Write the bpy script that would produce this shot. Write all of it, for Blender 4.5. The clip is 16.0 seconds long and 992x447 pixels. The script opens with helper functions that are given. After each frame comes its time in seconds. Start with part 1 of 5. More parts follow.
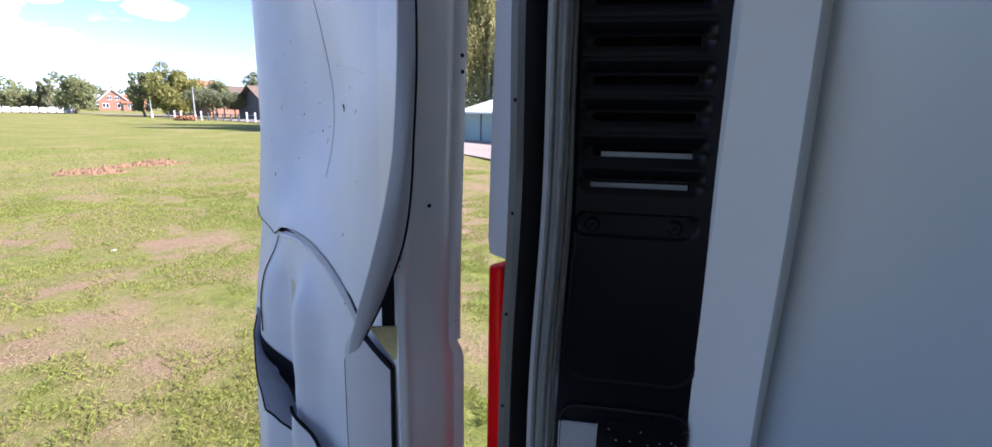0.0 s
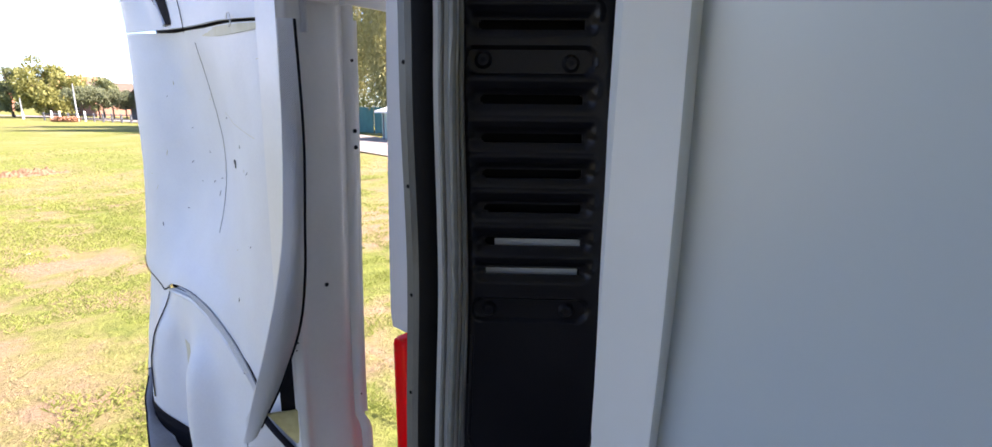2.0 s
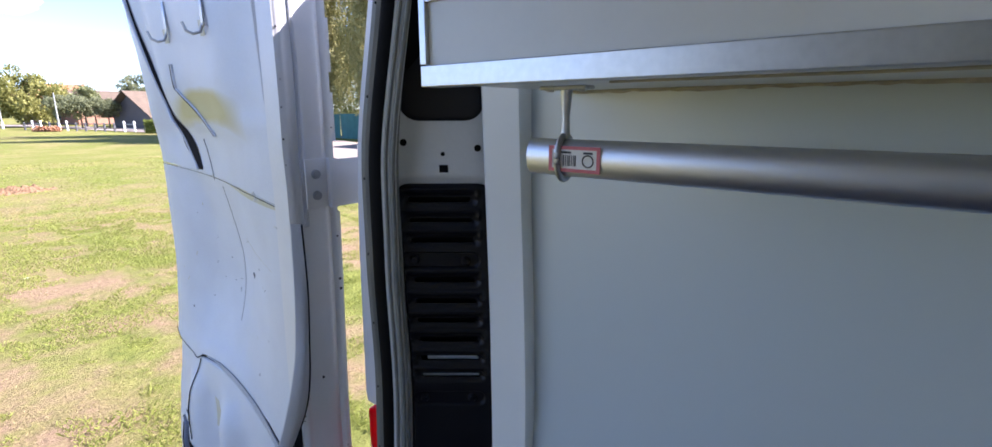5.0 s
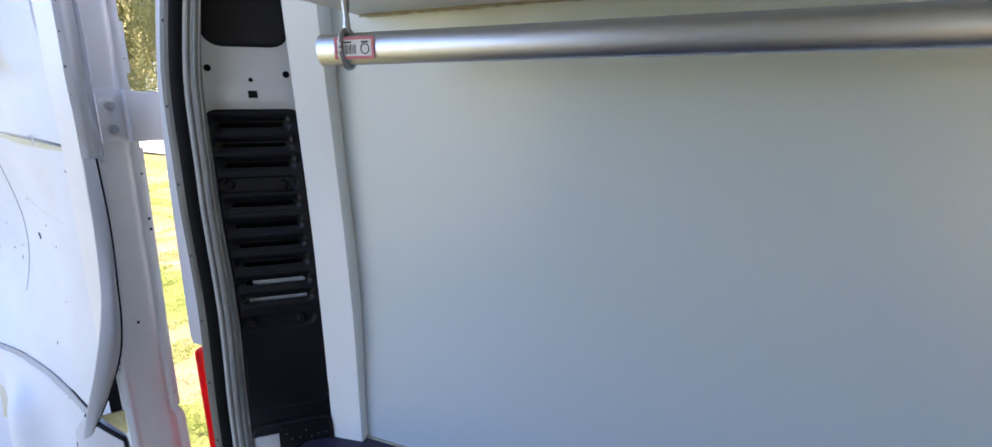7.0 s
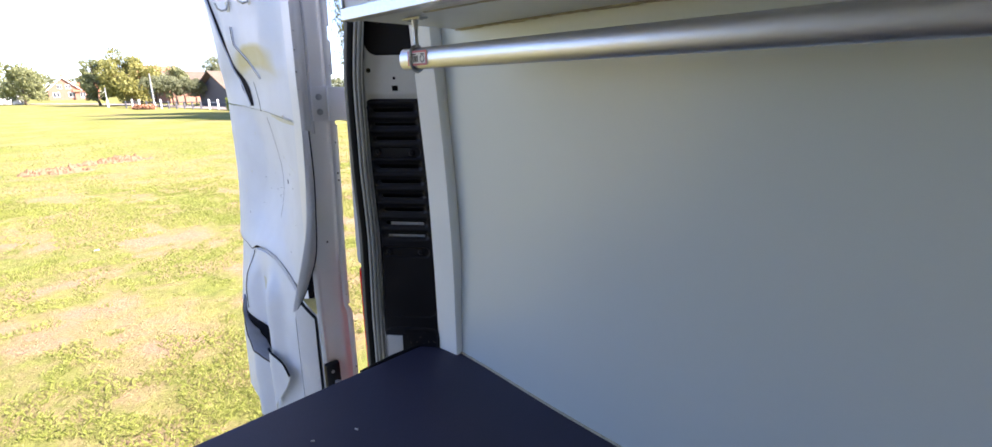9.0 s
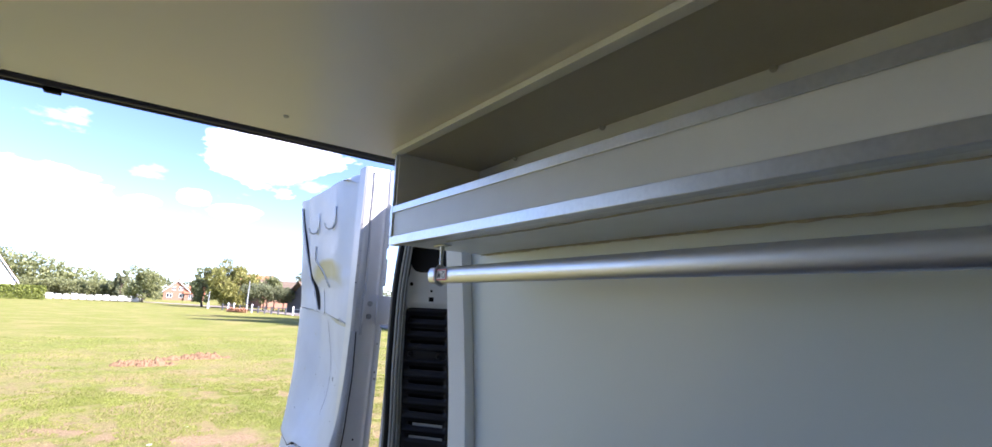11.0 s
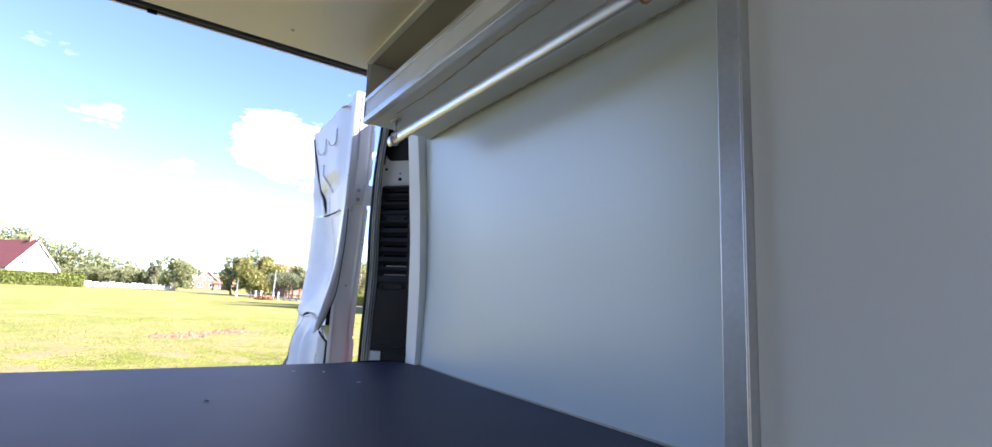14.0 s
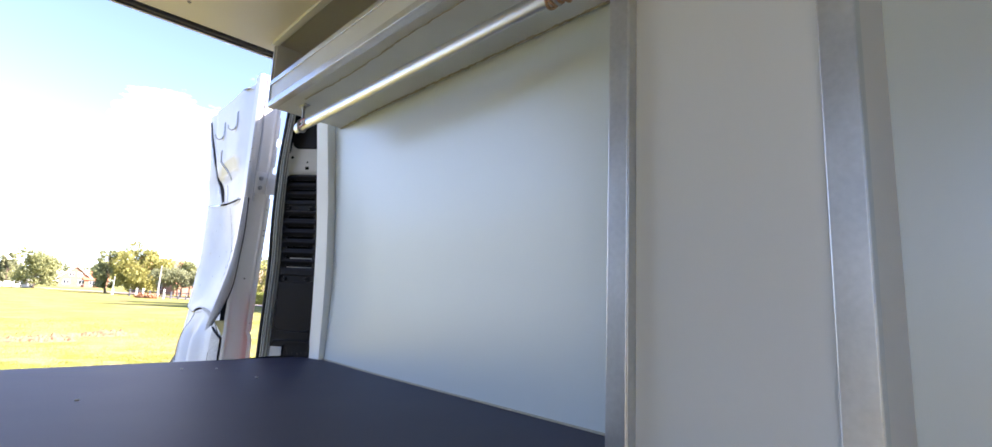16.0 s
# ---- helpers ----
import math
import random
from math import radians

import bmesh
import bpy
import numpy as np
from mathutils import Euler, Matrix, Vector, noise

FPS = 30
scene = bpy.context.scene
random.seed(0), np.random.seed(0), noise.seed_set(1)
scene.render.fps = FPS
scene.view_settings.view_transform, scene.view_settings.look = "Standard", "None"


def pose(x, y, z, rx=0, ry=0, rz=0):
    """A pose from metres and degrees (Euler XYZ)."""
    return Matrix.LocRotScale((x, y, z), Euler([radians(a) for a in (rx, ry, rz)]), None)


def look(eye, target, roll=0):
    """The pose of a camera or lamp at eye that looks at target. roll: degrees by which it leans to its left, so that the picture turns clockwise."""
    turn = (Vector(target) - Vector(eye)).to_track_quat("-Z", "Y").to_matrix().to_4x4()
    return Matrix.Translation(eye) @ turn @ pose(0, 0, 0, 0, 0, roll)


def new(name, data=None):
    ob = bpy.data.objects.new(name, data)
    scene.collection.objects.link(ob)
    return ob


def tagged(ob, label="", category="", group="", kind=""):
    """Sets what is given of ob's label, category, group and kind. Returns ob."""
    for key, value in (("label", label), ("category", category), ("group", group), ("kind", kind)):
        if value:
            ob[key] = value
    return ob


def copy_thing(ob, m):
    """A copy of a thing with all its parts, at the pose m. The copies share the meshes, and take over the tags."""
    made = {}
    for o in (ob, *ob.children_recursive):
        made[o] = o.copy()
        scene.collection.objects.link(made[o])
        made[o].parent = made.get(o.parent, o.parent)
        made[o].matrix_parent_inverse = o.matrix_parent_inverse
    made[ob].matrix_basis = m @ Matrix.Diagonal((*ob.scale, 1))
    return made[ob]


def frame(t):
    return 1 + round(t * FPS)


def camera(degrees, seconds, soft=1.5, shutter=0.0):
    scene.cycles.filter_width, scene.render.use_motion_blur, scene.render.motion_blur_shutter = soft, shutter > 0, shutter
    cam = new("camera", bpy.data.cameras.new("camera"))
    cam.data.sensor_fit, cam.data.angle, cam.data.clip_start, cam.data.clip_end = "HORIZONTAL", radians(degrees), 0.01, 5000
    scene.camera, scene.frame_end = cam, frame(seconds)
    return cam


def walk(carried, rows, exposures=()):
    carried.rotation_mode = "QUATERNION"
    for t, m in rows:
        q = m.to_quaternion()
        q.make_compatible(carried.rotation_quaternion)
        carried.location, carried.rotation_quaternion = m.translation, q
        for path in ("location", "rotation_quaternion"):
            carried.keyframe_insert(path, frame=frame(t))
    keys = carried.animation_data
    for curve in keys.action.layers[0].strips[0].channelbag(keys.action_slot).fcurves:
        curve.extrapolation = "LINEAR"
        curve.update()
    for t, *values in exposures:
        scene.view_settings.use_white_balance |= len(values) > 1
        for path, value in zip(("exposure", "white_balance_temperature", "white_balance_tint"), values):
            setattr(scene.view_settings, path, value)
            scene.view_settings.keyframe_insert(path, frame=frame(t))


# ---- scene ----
cam = camera(90.2, 16.0)
PATH = [
    (0, (0.013, -0.065, 1.808), (1.298, 1.401, 1.363), 0.9),
    (0.5, (0.112, 0.009, 1.718), (1.52, 1.359, 1.276), 1.4),
    (1, (0.171, 0.06, 1.654), (1.662, 1.315, 1.204), 1.5),
    (1.5, (0.154, 0.044, 1.756), (1.655, 1.286, 1.305), 0.9),
    (2, (0.049, -0.074, 1.904), (1.542, 1.178, 1.453), 0.6),
    (2.5, (-0.081, -0.175, 2.0), (1.408, 1.081, 1.547), 0.4),
    (3, (-0.134, -0.236, 2.03), (1.341, 1.035, 1.573), 0.3),
    (3.2, (-0.158, -0.259, 2.021), (1.315, 1.015, 1.566), 0.3),
    (5.3, (-0.099, -0.36, 2.199), (1.448, 0.828, 1.755), -0.5),
    (5.5, (-0.105, -0.387, 2.184), (1.473, 0.756, 1.734), -0.7),
    (6, (-0.177, -0.505, 2.213), (1.502, 0.487, 1.772), -0.7),
    (6.5, (-0.203, -0.532, 2.226), (1.612, 0.179, 1.78), -0.2),
    (7, (-0.191, -0.462, 2.093), (1.619, 0.232, 1.601), -0.0),
    (7.5, (-0.226, -0.449, 2.016), (1.57, 0.283, 1.526), 1.3),
    (8, (-0.237, -0.611, 2.004), (1.219, 0.671, 1.517), 1.0),
    (8.2, (-0.244, -0.658, 2.061), (1.105, 0.713, 1.513), -1.1),
    (10.3, (-0.161, -0.951, 2.11), (1.1, 0.575, 1.82), 2.9),
    (10.5, (-0.162, -0.945, 2.103), (1.079, 0.623, 2.045), 2.7),
    (11, (-0.231, -1.001, 2.084), (0.938, 0.586, 2.42), 2.5),
    (11.5, (-0.37, -1.21, 2.018), (0.774, 0.392, 2.372), 2.6),
    (12, (-0.428, -1.395, 1.946), (0.695, 0.223, 2.293), 2.5),
    (12.5, (-0.401, -1.568, 1.844), (0.71, 0.059, 2.189), 2.5),
    (13, (-0.343, -1.692, 1.798), (0.752, -0.047, 2.107), 2.4),
    (13.5, (-0.285, -1.689, 1.74), (0.799, -0.036, 2.043), 2.5),
    (14, (-0.269, -1.536, 1.661), (0.834, 0.104, 1.964), 2.9),
    (14.5, (-0.235, -1.461, 1.521), (1.057, 0.034, 1.829), 2.7),
    (15, (-0.226, -1.478, 1.604), (1.121, -0.034, 1.915), 2.5),
    (15.5, (-0.247, -1.523, 1.636), (1.117, -0.094, 1.946), 2.6),
    (16, (-0.276, -1.561, 1.644), (1.097, -0.141, 1.955), 2.7),
]
TINT = 25


EXPOSURES = [(t, e, k, TINT) for t, e, k in (
    (0, 1.68, 5950), (0.5, 2.02, 6150), (0.8, 2.32, 6500), (1.3, 2.64, 6650), (2, 2.36, 6700), (3, 1.92, 6400), (5.5, 2.22, 6100), (6, 2.48, 6300), (6.5, 2.78, 6420),
    (7, 2.94, 6500), (7.5, 2.88, 6600), (8.2, 2.46, 6650), (10.3, 2.42, 6600), (11, 2.12, 6100), (12.5, 2.54, 6150), (13.5, 2.58, 6150), (14, 2.4, 6200), (14.6, 2.64, 6450), (15, 2.84, 6750), (16, 2.84, 6900))]
walk(cam, [(t, look(eye, target, roll)) for t, eye, target, roll in PATH], EXPOSURES)

# ---- sky, sun ----
SUN_AZ, SUN_EL = radians(133), radians(39)   # clockwise from +y
world = bpy.data.worlds.new("sky")
scene.world = world
world.use_nodes = True
wn, wl = world.node_tree.nodes, world.node_tree.links
wn.clear()
sky = wn.new("ShaderNodeTexSky")
sky.sky_type, sky.sun_disc, sky.sun_elevation, sky.sun_rotation = "NISHITA", False, SUN_EL, SUN_AZ
sky.dust_density, sky.air_density, sky.ozone_density = 0.05, 0.6, 2.4
coord = wn.new("ShaderNodeTexCoord")
flat = wn.new("ShaderNodeMapping")
flat.inputs["Scale"].default_value = (1, 1, 2.6)
wl.new(coord.outputs["Generated"], flat.inputs["Vector"])
puffs = wn.new("ShaderNodeTexNoise")
puffs.inputs["Scale"].default_value, puffs.inputs["Detail"].default_value, puffs.inputs["Roughness"].default_value = 4.2, 9, 0.58
wl.new(flat.outputs["Vector"], puffs.inputs["Vector"])
edge = wn.new("ShaderNodeValToRGB")
edge.color_ramp.elements[0].position, edge.color_ramp.elements[1].position = 0.6, 0.74
wl.new(puffs.outputs["Fac"], edge.inputs["Fac"])


def wmath(op, a, b=None):
    n = wn.new("ShaderNodeMath")
    n.operation, n.use_clamp = op, op in ("MAXIMUM", "SMOOTH_MIN")
    for k, v in enumerate((a, b)):
        if v is None:
            continue
        if isinstance(v, (int, float)):
            n.inputs[k].default_value = v
        else:
            wl.new(v, n.inputs[k])
    return n.outputs[0]


def cloud_at(az, el, size, squash):
    """A cumulus bank round one direction: a ragged blob on the sky."""
    way = Vector((math.sin(radians(az)) * math.cos(radians(el)), math.cos(radians(az)) * math.cos(radians(el)), math.sin(radians(el))))
    shift = wn.new("ShaderNodeVectorMath")
    shift.operation = "SUBTRACT"
    wl.new(coord.outputs["Generated"], shift.inputs[0])
    shift.inputs[1].default_value = way
    stretch = wn.new("ShaderNodeVectorMath")
    stretch.operation = "MULTIPLY"
    wl.new(shift.outputs[0], stretch.inputs[0])
    stretch.inputs[1].default_value = (1, 1, squash)
    far = wn.new("ShaderNodeVectorMath")
    far.operation = "LENGTH"
    wl.new(stretch.outputs[0], far.inputs[0])
    ragged = wmath("ADD", wmath("DIVIDE", far.outputs["Value"], size), wmath("MULTIPLY", wmath("SUBTRACT", puffs.outputs["Fac"], 0.5), 3.2))
    ramp = wn.new("ShaderNodeValToRGB")
    ramp.color_ramp.elements[0].position, ramp.color_ramp.elements[1].position = 0.72, 1.0
    ramp.color_ramp.elements[0].color, ramp.color_ramp.elements[1].color = (1, 1, 1, 1), (0, 0, 0, 1)
    wl.new(ragged, ramp.inputs["Fac"])
    return ramp.outputs["Color"]


cover = wmath("MULTIPLY", edge.outputs["Color"], 0.6)
for az, el, size, squash in ((11, 14, 0.115, 2.0), (-9, 6.5, 0.16, 2.6), (8, 8.5, 0.05, 2.6), (4.5, 9.5, 0.035, 1.8), (0.5, 8.5, 0.03, 2.5), (-2.5, 7.5, 0.03, 2.0)):
    cover = wmath("MAXIMUM", cover, cloud_at(az, el, size, squash))
white = wn.new("ShaderNodeMixRGB")
wl.new(cover, white.inputs["Fac"])
wl.new(sky.outputs["Color"], white.inputs["Color1"])
white.inputs["Color2"].default_value = (9.5, 9.7, 10.2, 1)
back = wn.new("ShaderNodeBackground")
back.inputs["Strength"].default_value = 0.1
wl.new(white.outputs["Color"], back.inputs["Color"])
out = wn.new("ShaderNodeOutputWorld")
wl.new(back.outputs["Background"], out.inputs["Surface"])

sun = new("sun", bpy.data.lights.new("sun", "SUN"))
sun.data.energy, sun.data.angle, sun.data.color = 5.0, radians(0.6), (1.0, 0.95, 0.87)
toward = Vector((math.sin(SUN_AZ) * math.cos(SUN_EL), math.cos(SUN_AZ) * math.cos(SUN_EL), math.sin(SUN_EL)))
sun.matrix_world = look(toward * 50, (0, 0, 0))


# ---- materials ----
def mat(name, base, rough=0.5, metal=0.0, tint=None, scale=8.0, amount=0.5, fine=90.0, bump=0.05, stretch=(1, 1, 1), rough_var=0.08, specular=0.5, random_tint=0.0):
    """A surface with stains at one scale and grain at another, in colour, gloss and relief."""
    m = bpy.data.materials.new(name)
    m.use_nodes = True
    n, l = m.node_tree.nodes, m.node_tree.links
    b = n["Principled BSDF"]
    b.inputs["Metallic"].default_value = metal
    b.inputs["Specular IOR Level"].default_value = specular
    c = n.new("ShaderNodeTexCoord")
    mp = n.new("ShaderNodeMapping")
    mp.inputs["Scale"].default_value = stretch
    l.new(c.outputs["Object"], mp.inputs["Vector"])
    big, small = n.new("ShaderNodeTexNoise"), n.new("ShaderNodeTexNoise")
    for node, sc, det in ((big, scale, 5), (small, fine, 4)):
        node.inputs["Scale"].default_value, node.inputs["Detail"].default_value = sc, det
        l.new(mp.outputs["Vector"], node.inputs["Vector"])
    tint = tint or tuple(v * 0.82 for v in base)
    ramp = n.new("ShaderNodeValToRGB")
    e = ramp.color_ramp.elements
    e[0].position, e[1].position = 0.5 - 0.25, 0.5 + 0.25
    e[0].color, e[1].color = (*tint, 1), (*base, 1)
    l.new(big.outputs["Fac"], ramp.inputs["Fac"])
    grain = n.new("ShaderNodeMixRGB")
    grain.blend_type = "OVERLAY"
    grain.inputs["Fac"].default_value = amount * 0.5
    l.new(ramp.outputs["Color"], grain.inputs["Color1"])
    l.new(small.outputs["Fac"], grain.inputs["Color2"])
    colour = grain.outputs["Color"]
    if random_tint:
        info = n.new("ShaderNodeObjectInfo")
        vary = n.new("ShaderNodeHueSaturation")
        rng = n.new("ShaderNodeMapRange")
        rng.inputs["To Min"].default_value, rng.inputs["To Max"].default_value = 1 - random_tint, 1 + random_tint
        l.new(info.outputs["Random"], rng.inputs["Value"])
        l.new(rng.outputs["Result"], vary.inputs["Value"])
        l.new(colour, vary.inputs["Color"])
        colour = vary.outputs["Color"]
    l.new(colour, b.inputs["Base Color"])
    gloss = n.new("ShaderNodeMapRange")
    gloss.inputs["To Min"].default_value, gloss.inputs["To Max"].default_value = max(0.02, rough - rough_var), min(1, rough + rough_var)
    l.new(big.outputs["Fac"], gloss.inputs["Value"])
    l.new(gloss.outputs["Result"], b.inputs["Roughness"])
    if bump:
        bp = n.new("ShaderNodeBump")
        bp.inputs["Strength"].default_value, bp.inputs["Distance"].default_value = bump, 0.004
        l.new(small.outputs["Fac"], bp.inputs["Height"])
        l.new(bp.outputs["Normal"], b.inputs["Normal"])
    return m


def foliage(name, light, dark, scale=0.9):
    """Leaves: colour varies leaf by leaf and in larger drifts, a little light comes through."""
    m = bpy.data.materials.new(name)
    m.use_nodes = True
    n, l = m.node_tree.nodes, m.node_tree.links
    b = n["Principled BSDF"]
    b.inputs["Roughness"].default_value = 0.6
    b.inputs["Specular IOR Level"].default_value = 0.25
    g, c, ns = n.new("ShaderNodeNewGeometry"), n.new("ShaderNodeTexCoord"), n.new("ShaderNodeTexNoise")
    ns.inputs["Scale"].default_value = scale
    l.new(c.outputs["Object"], ns.inputs["Vector"])
    add = n.new("ShaderNodeMath")
    add.operation = "MULTIPLY_ADD"
    l.new(g.outputs["Random Per Island"], add.inputs[0])
    add.inputs[1].default_value = 0.45
    l.new(ns.outputs["Fac"], add.inputs[2])
    ramp = n.new("ShaderNodeValToRGB")
    e = ramp.color_ramp.elements
    e[0].position, e[1].position = 0.35, 0.95
    e[0].color, e[1].color = (*dark, 1), (*light, 1)
    l.new(add.outputs[0], ramp.inputs["Fac"])
    l.new(ramp.outputs["Color"], b.inputs["Base Color"])
    tr = n.new("ShaderNodeBsdfTranslucent")
    l.new(ramp.outputs["Color"], tr.inputs["Color"])
    mix = n.new("ShaderNodeMixShader")
    mix.inputs["Fac"].default_value = 0.42
    l.new(b.outputs["BSDF"], mix.inputs[1])
    l.new(tr.outputs["BSDF"], mix.inputs[2])
    l.new(mix.outputs["Shader"], n["Material Output"].inputs["Surface"])
    return m


def woven(name, a, b_, pitch):
    """Coarse woven vinyl: a checker of raised threads with dirt."""
    m = mat(name, a, 0.75, bump=0.0, scale=14, amount=0.3)
    n, l = m.node_tree.nodes, m.node_tree.links
    c = n.new("ShaderNodeTexCoord")
    mp = n.new("ShaderNodeCombineXYZ")
    for k, way in (("Y", (0.7, -0.7, 0.7)), ("Z", (-0.7, 0.7, 0.7))):
        d = n.new("ShaderNodeVectorMath")
        d.operation = "DOT_PRODUCT"
        d.inputs[1].default_value = way
        l.new(c.outputs["Object"], d.inputs[0])
        l.new(d.outputs["Value"], mp.inputs[k])
    waves = []
    for axis in ("Y", "Z"):
        w = n.new("ShaderNodeTexWave")
        w.wave_type, w.bands_direction = "BANDS", axis
        w.inputs["Scale"].default_value, w.inputs["Distortion"].default_value = 0.314 / pitch, 0.0
        l.new(mp.outputs["Vector"], w.inputs["Vector"])
        waves.append(w.outputs["Fac"])
    ch = n.new("ShaderNodeMath")
    ch.operation = "MULTIPLY"
    l.new(waves[0], ch.inputs[0])
    l.new(waves[1], ch.inputs[1])
    ramp = n.new("ShaderNodeValToRGB")
    ramp.color_ramp.elements[0].position, ramp.color_ramp.elements[1].position = 0.02, 0.5
    ramp.color_ramp.elements[0].color, ramp.color_ramp.elements[1].color = (*b_, 1), (*a, 1)
    l.new(ch.outputs[0], ramp.inputs["Fac"])
    l.new(ramp.outputs["Color"], n["Principled BSDF"].inputs["Base Color"])
    bp = n.new("ShaderNodeBump")
    bp.inputs["Strength"].default_value, bp.inputs["Distance"].default_value, bp.invert = 0.6, 0.002, False
    l.new(ch.outputs[0], bp.inputs["Height"])
    l.new(bp.outputs["Normal"], n["Principled BSDF"].inputs["Normal"])
    return m


WALL = mat("white_melamine", (0.575, 0.64, 0.655), 0.3, tint=(0.555, 0.62, 0.635), scale=1.1, amount=0.03, fine=180, bump=0.0, rough_var=0.0, specular=1.0)
CEIL = mat("cream_ceiling_board", (0.88, 0.84, 0.74), 0.33, tint=(0.84, 0.8, 0.7), scale=1.4, amount=0.04, fine=180, bump=0.0, specular=0.95)
BOARD = mat("grey_white_board", (0.78, 0.81, 0.82), 0.36, scale=5, amount=0.1, fine=240, bump=0.02)
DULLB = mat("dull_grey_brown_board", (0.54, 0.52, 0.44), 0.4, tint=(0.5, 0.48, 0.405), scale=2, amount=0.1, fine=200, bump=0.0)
WARMB = mat("warm_grey_board", (0.74, 0.71, 0.69), 0.42, tint=(0.7, 0.67, 0.65), scale=2, amount=0.06, fine=200, bump=0.0)
TRIMW = mat("ivory_plastic_trim", (0.9, 0.92, 0.89), 0.34, tint=(0.87, 0.89, 0.86), scale=6, amount=0.1, bump=0.015)
ALU = mat("brushed_aluminium", (0.66, 0.67, 0.68), 0.38, 1.0, tint=(0.52, 0.53, 0.54), scale=9, amount=0.35, fine=160, bump=0.04, rough_var=0.13)
ALU_TUBE = mat("anodised_aluminium_tube", (0.74, 0.75, 0.77), 0.42, 1.0, tint=(0.6, 0.61, 0.64), scale=7, amount=0.3, fine=120, bump=0.03, stretch=(1, 0.25, 1), rough_var=0.1)
SEALER = mat("grey_seam_sealer", (0.22, 0.22, 0.2), 0.5, tint=(0.18, 0.18, 0.165), scale=20, bump=0.1)
STEEL = mat("zinc_plated_steel", (0.5, 0.51, 0.52), 0.4, 1.0, scale=20, bump=0.05)
TABLE = mat("dark_film_faced_plywood", (0.042, 0.041, 0.075), 0.56, tint=(0.035, 0.034, 0.063), scale=6, amount=0.35, fine=300, bump=0.05, rough_var=0.05, specular=0.35)
BLACKP = mat("black_grained_plastic", (0.0085, 0.008, 0.0105), 0.4, tint=(0.0055, 0.0052, 0.007), scale=12, amount=0.3, fine=500, bump=0.15, specular=0.3)
RUBBER = mat("black_rubber_seal", (0.003, 0.003, 0.0035), 0.7, tint=(0.005, 0.005, 0.005), scale=18, amount=0.4, fine=200, bump=0.08, specular=0.08)
PLUM = mat("plum_grey_rubber", (0.075, 0.07, 0.085), 0.5, tint=(0.05, 0.047, 0.056), scale=10, bump=0.05)
FLANGE = mat("olive_grey_flange_paint", (0.16, 0.16, 0.14), 0.5, tint=(0.12, 0.12, 0.105), scale=10, amount=0.2, bump=0.03)
# Near-black colour for the shade inside openings, and for the flange dots.
VOID = mat("cavity_shade_and_dot_black", (0.008, 0.008, 0.008), 0.9, bump=0.0, specular=0.1)
PANEL = mat("cream_grey_panel", (0.63, 0.635, 0.61), 0.4, tint=(0.61, 0.615, 0.59), scale=1.1, amount=0.03, fine=180, bump=0.0, rough_var=0.0)
PAINT = mat("light_grey_van_paint", (0.64, 0.65, 0.63), 0.38, tint=(0.58, 0.59, 0.57), scale=10, amount=0.15, fine=150, bump=0.015)
DOORP = mat("grey_white_door_paint", (0.79, 0.79, 0.79), 0.36, tint=(0.71, 0.71, 0.7), scale=7, amount=0.2, fine=160, bump=0.02)
HINGEP = mat("hinge_paint", (0.76, 0.76, 0.77), 0.34, tint=(0.7, 0.7, 0.7), scale=9, amount=0.15, fine=160, bump=0.015)
BODY = mat("white_van_paint", (0.78, 0.79, 0.8), 0.25, tint=(0.72, 0.73, 0.74), scale=5, amount=0.1, bump=0.01)
VINYL = mat("dented_grey_vinyl_cover", (0.72, 0.745, 0.775), 0.46, tint=(0.65, 0.67, 0.7), scale=9, amount=0.25, fine=260, bump=0.12)
VINYL_Y = mat("yellowed_vinyl", (0.6, 0.56, 0.34), 0.55, tint=(0.62, 0.6, 0.5), scale=20, amount=0.3, bump=0.1)
FOAM = mat("yellow_foam", (0.58, 0.52, 0.26), 0.85, tint=(0.45, 0.4, 0.2), scale=60, bump=0.3)
WOVEN = woven("woven_grey_vinyl_hem", (0.72, 0.73, 0.75), (0.46, 0.465, 0.48), 0.0019)
HATCH = woven("hatched_light_plate", (0.72, 0.73, 0.74), (0.45, 0.46, 0.47), 0.0032)
FELT = mat("grey_felt_lining", (0.46, 0.47, 0.49), 0.9, tint=(0.36, 0.365, 0.38), scale=25, amount=0.4, fine=300, bump=0.3, specular=0.15)
# Felt edges and small dark marks, also the painted shade in gaps and tears.
DARKGAP = mat("dark_felt_marks_and_gap_shade", (0.013, 0.012, 0.015), 0.85, bump=0.1, specular=0.15)
RED = mat("red_tail_lamp_plastic", (0.78, 0.012, 0.014), 0.15, tint=(0.68, 0.008, 0.01), scale=14, amount=0.1, bump=0.01, rough_var=0.05)
n_, l_ = RED.node_tree.nodes, RED.node_tree.links
glow = n_.new("ShaderNodeBsdfTranslucent")   # daylight passes through the lamp's plastic
glow.inputs["Color"].default_value = (0.95, 0.02, 0.03, 1)
both = n_.new("ShaderNodeMixShader")
both.inputs["Fac"].default_value = 0.48
l_.new(n_["Principled BSDF"].outputs["BSDF"], both.inputs[1])
l_.new(glow.outputs["BSDF"], both.inputs[2])
l_.new(both.outputs["Shader"], n_["Material Output"].inputs["Surface"])
PAPER = mat("white_sticker_paper", (0.82, 0.8, 0.76), 0.6, bump=0.01)
PINK = mat("pink_red_print", (0.66, 0.18, 0.2), 0.6, bump=0.01)
INK = mat("dark_print", (0.05, 0.05, 0.055), 0.6, bump=0.01)
CORD = mat("tan_rubber_cord", (0.52, 0.33, 0.2), 0.6, tint=(0.4, 0.24, 0.14), scale=60, bump=0.1)
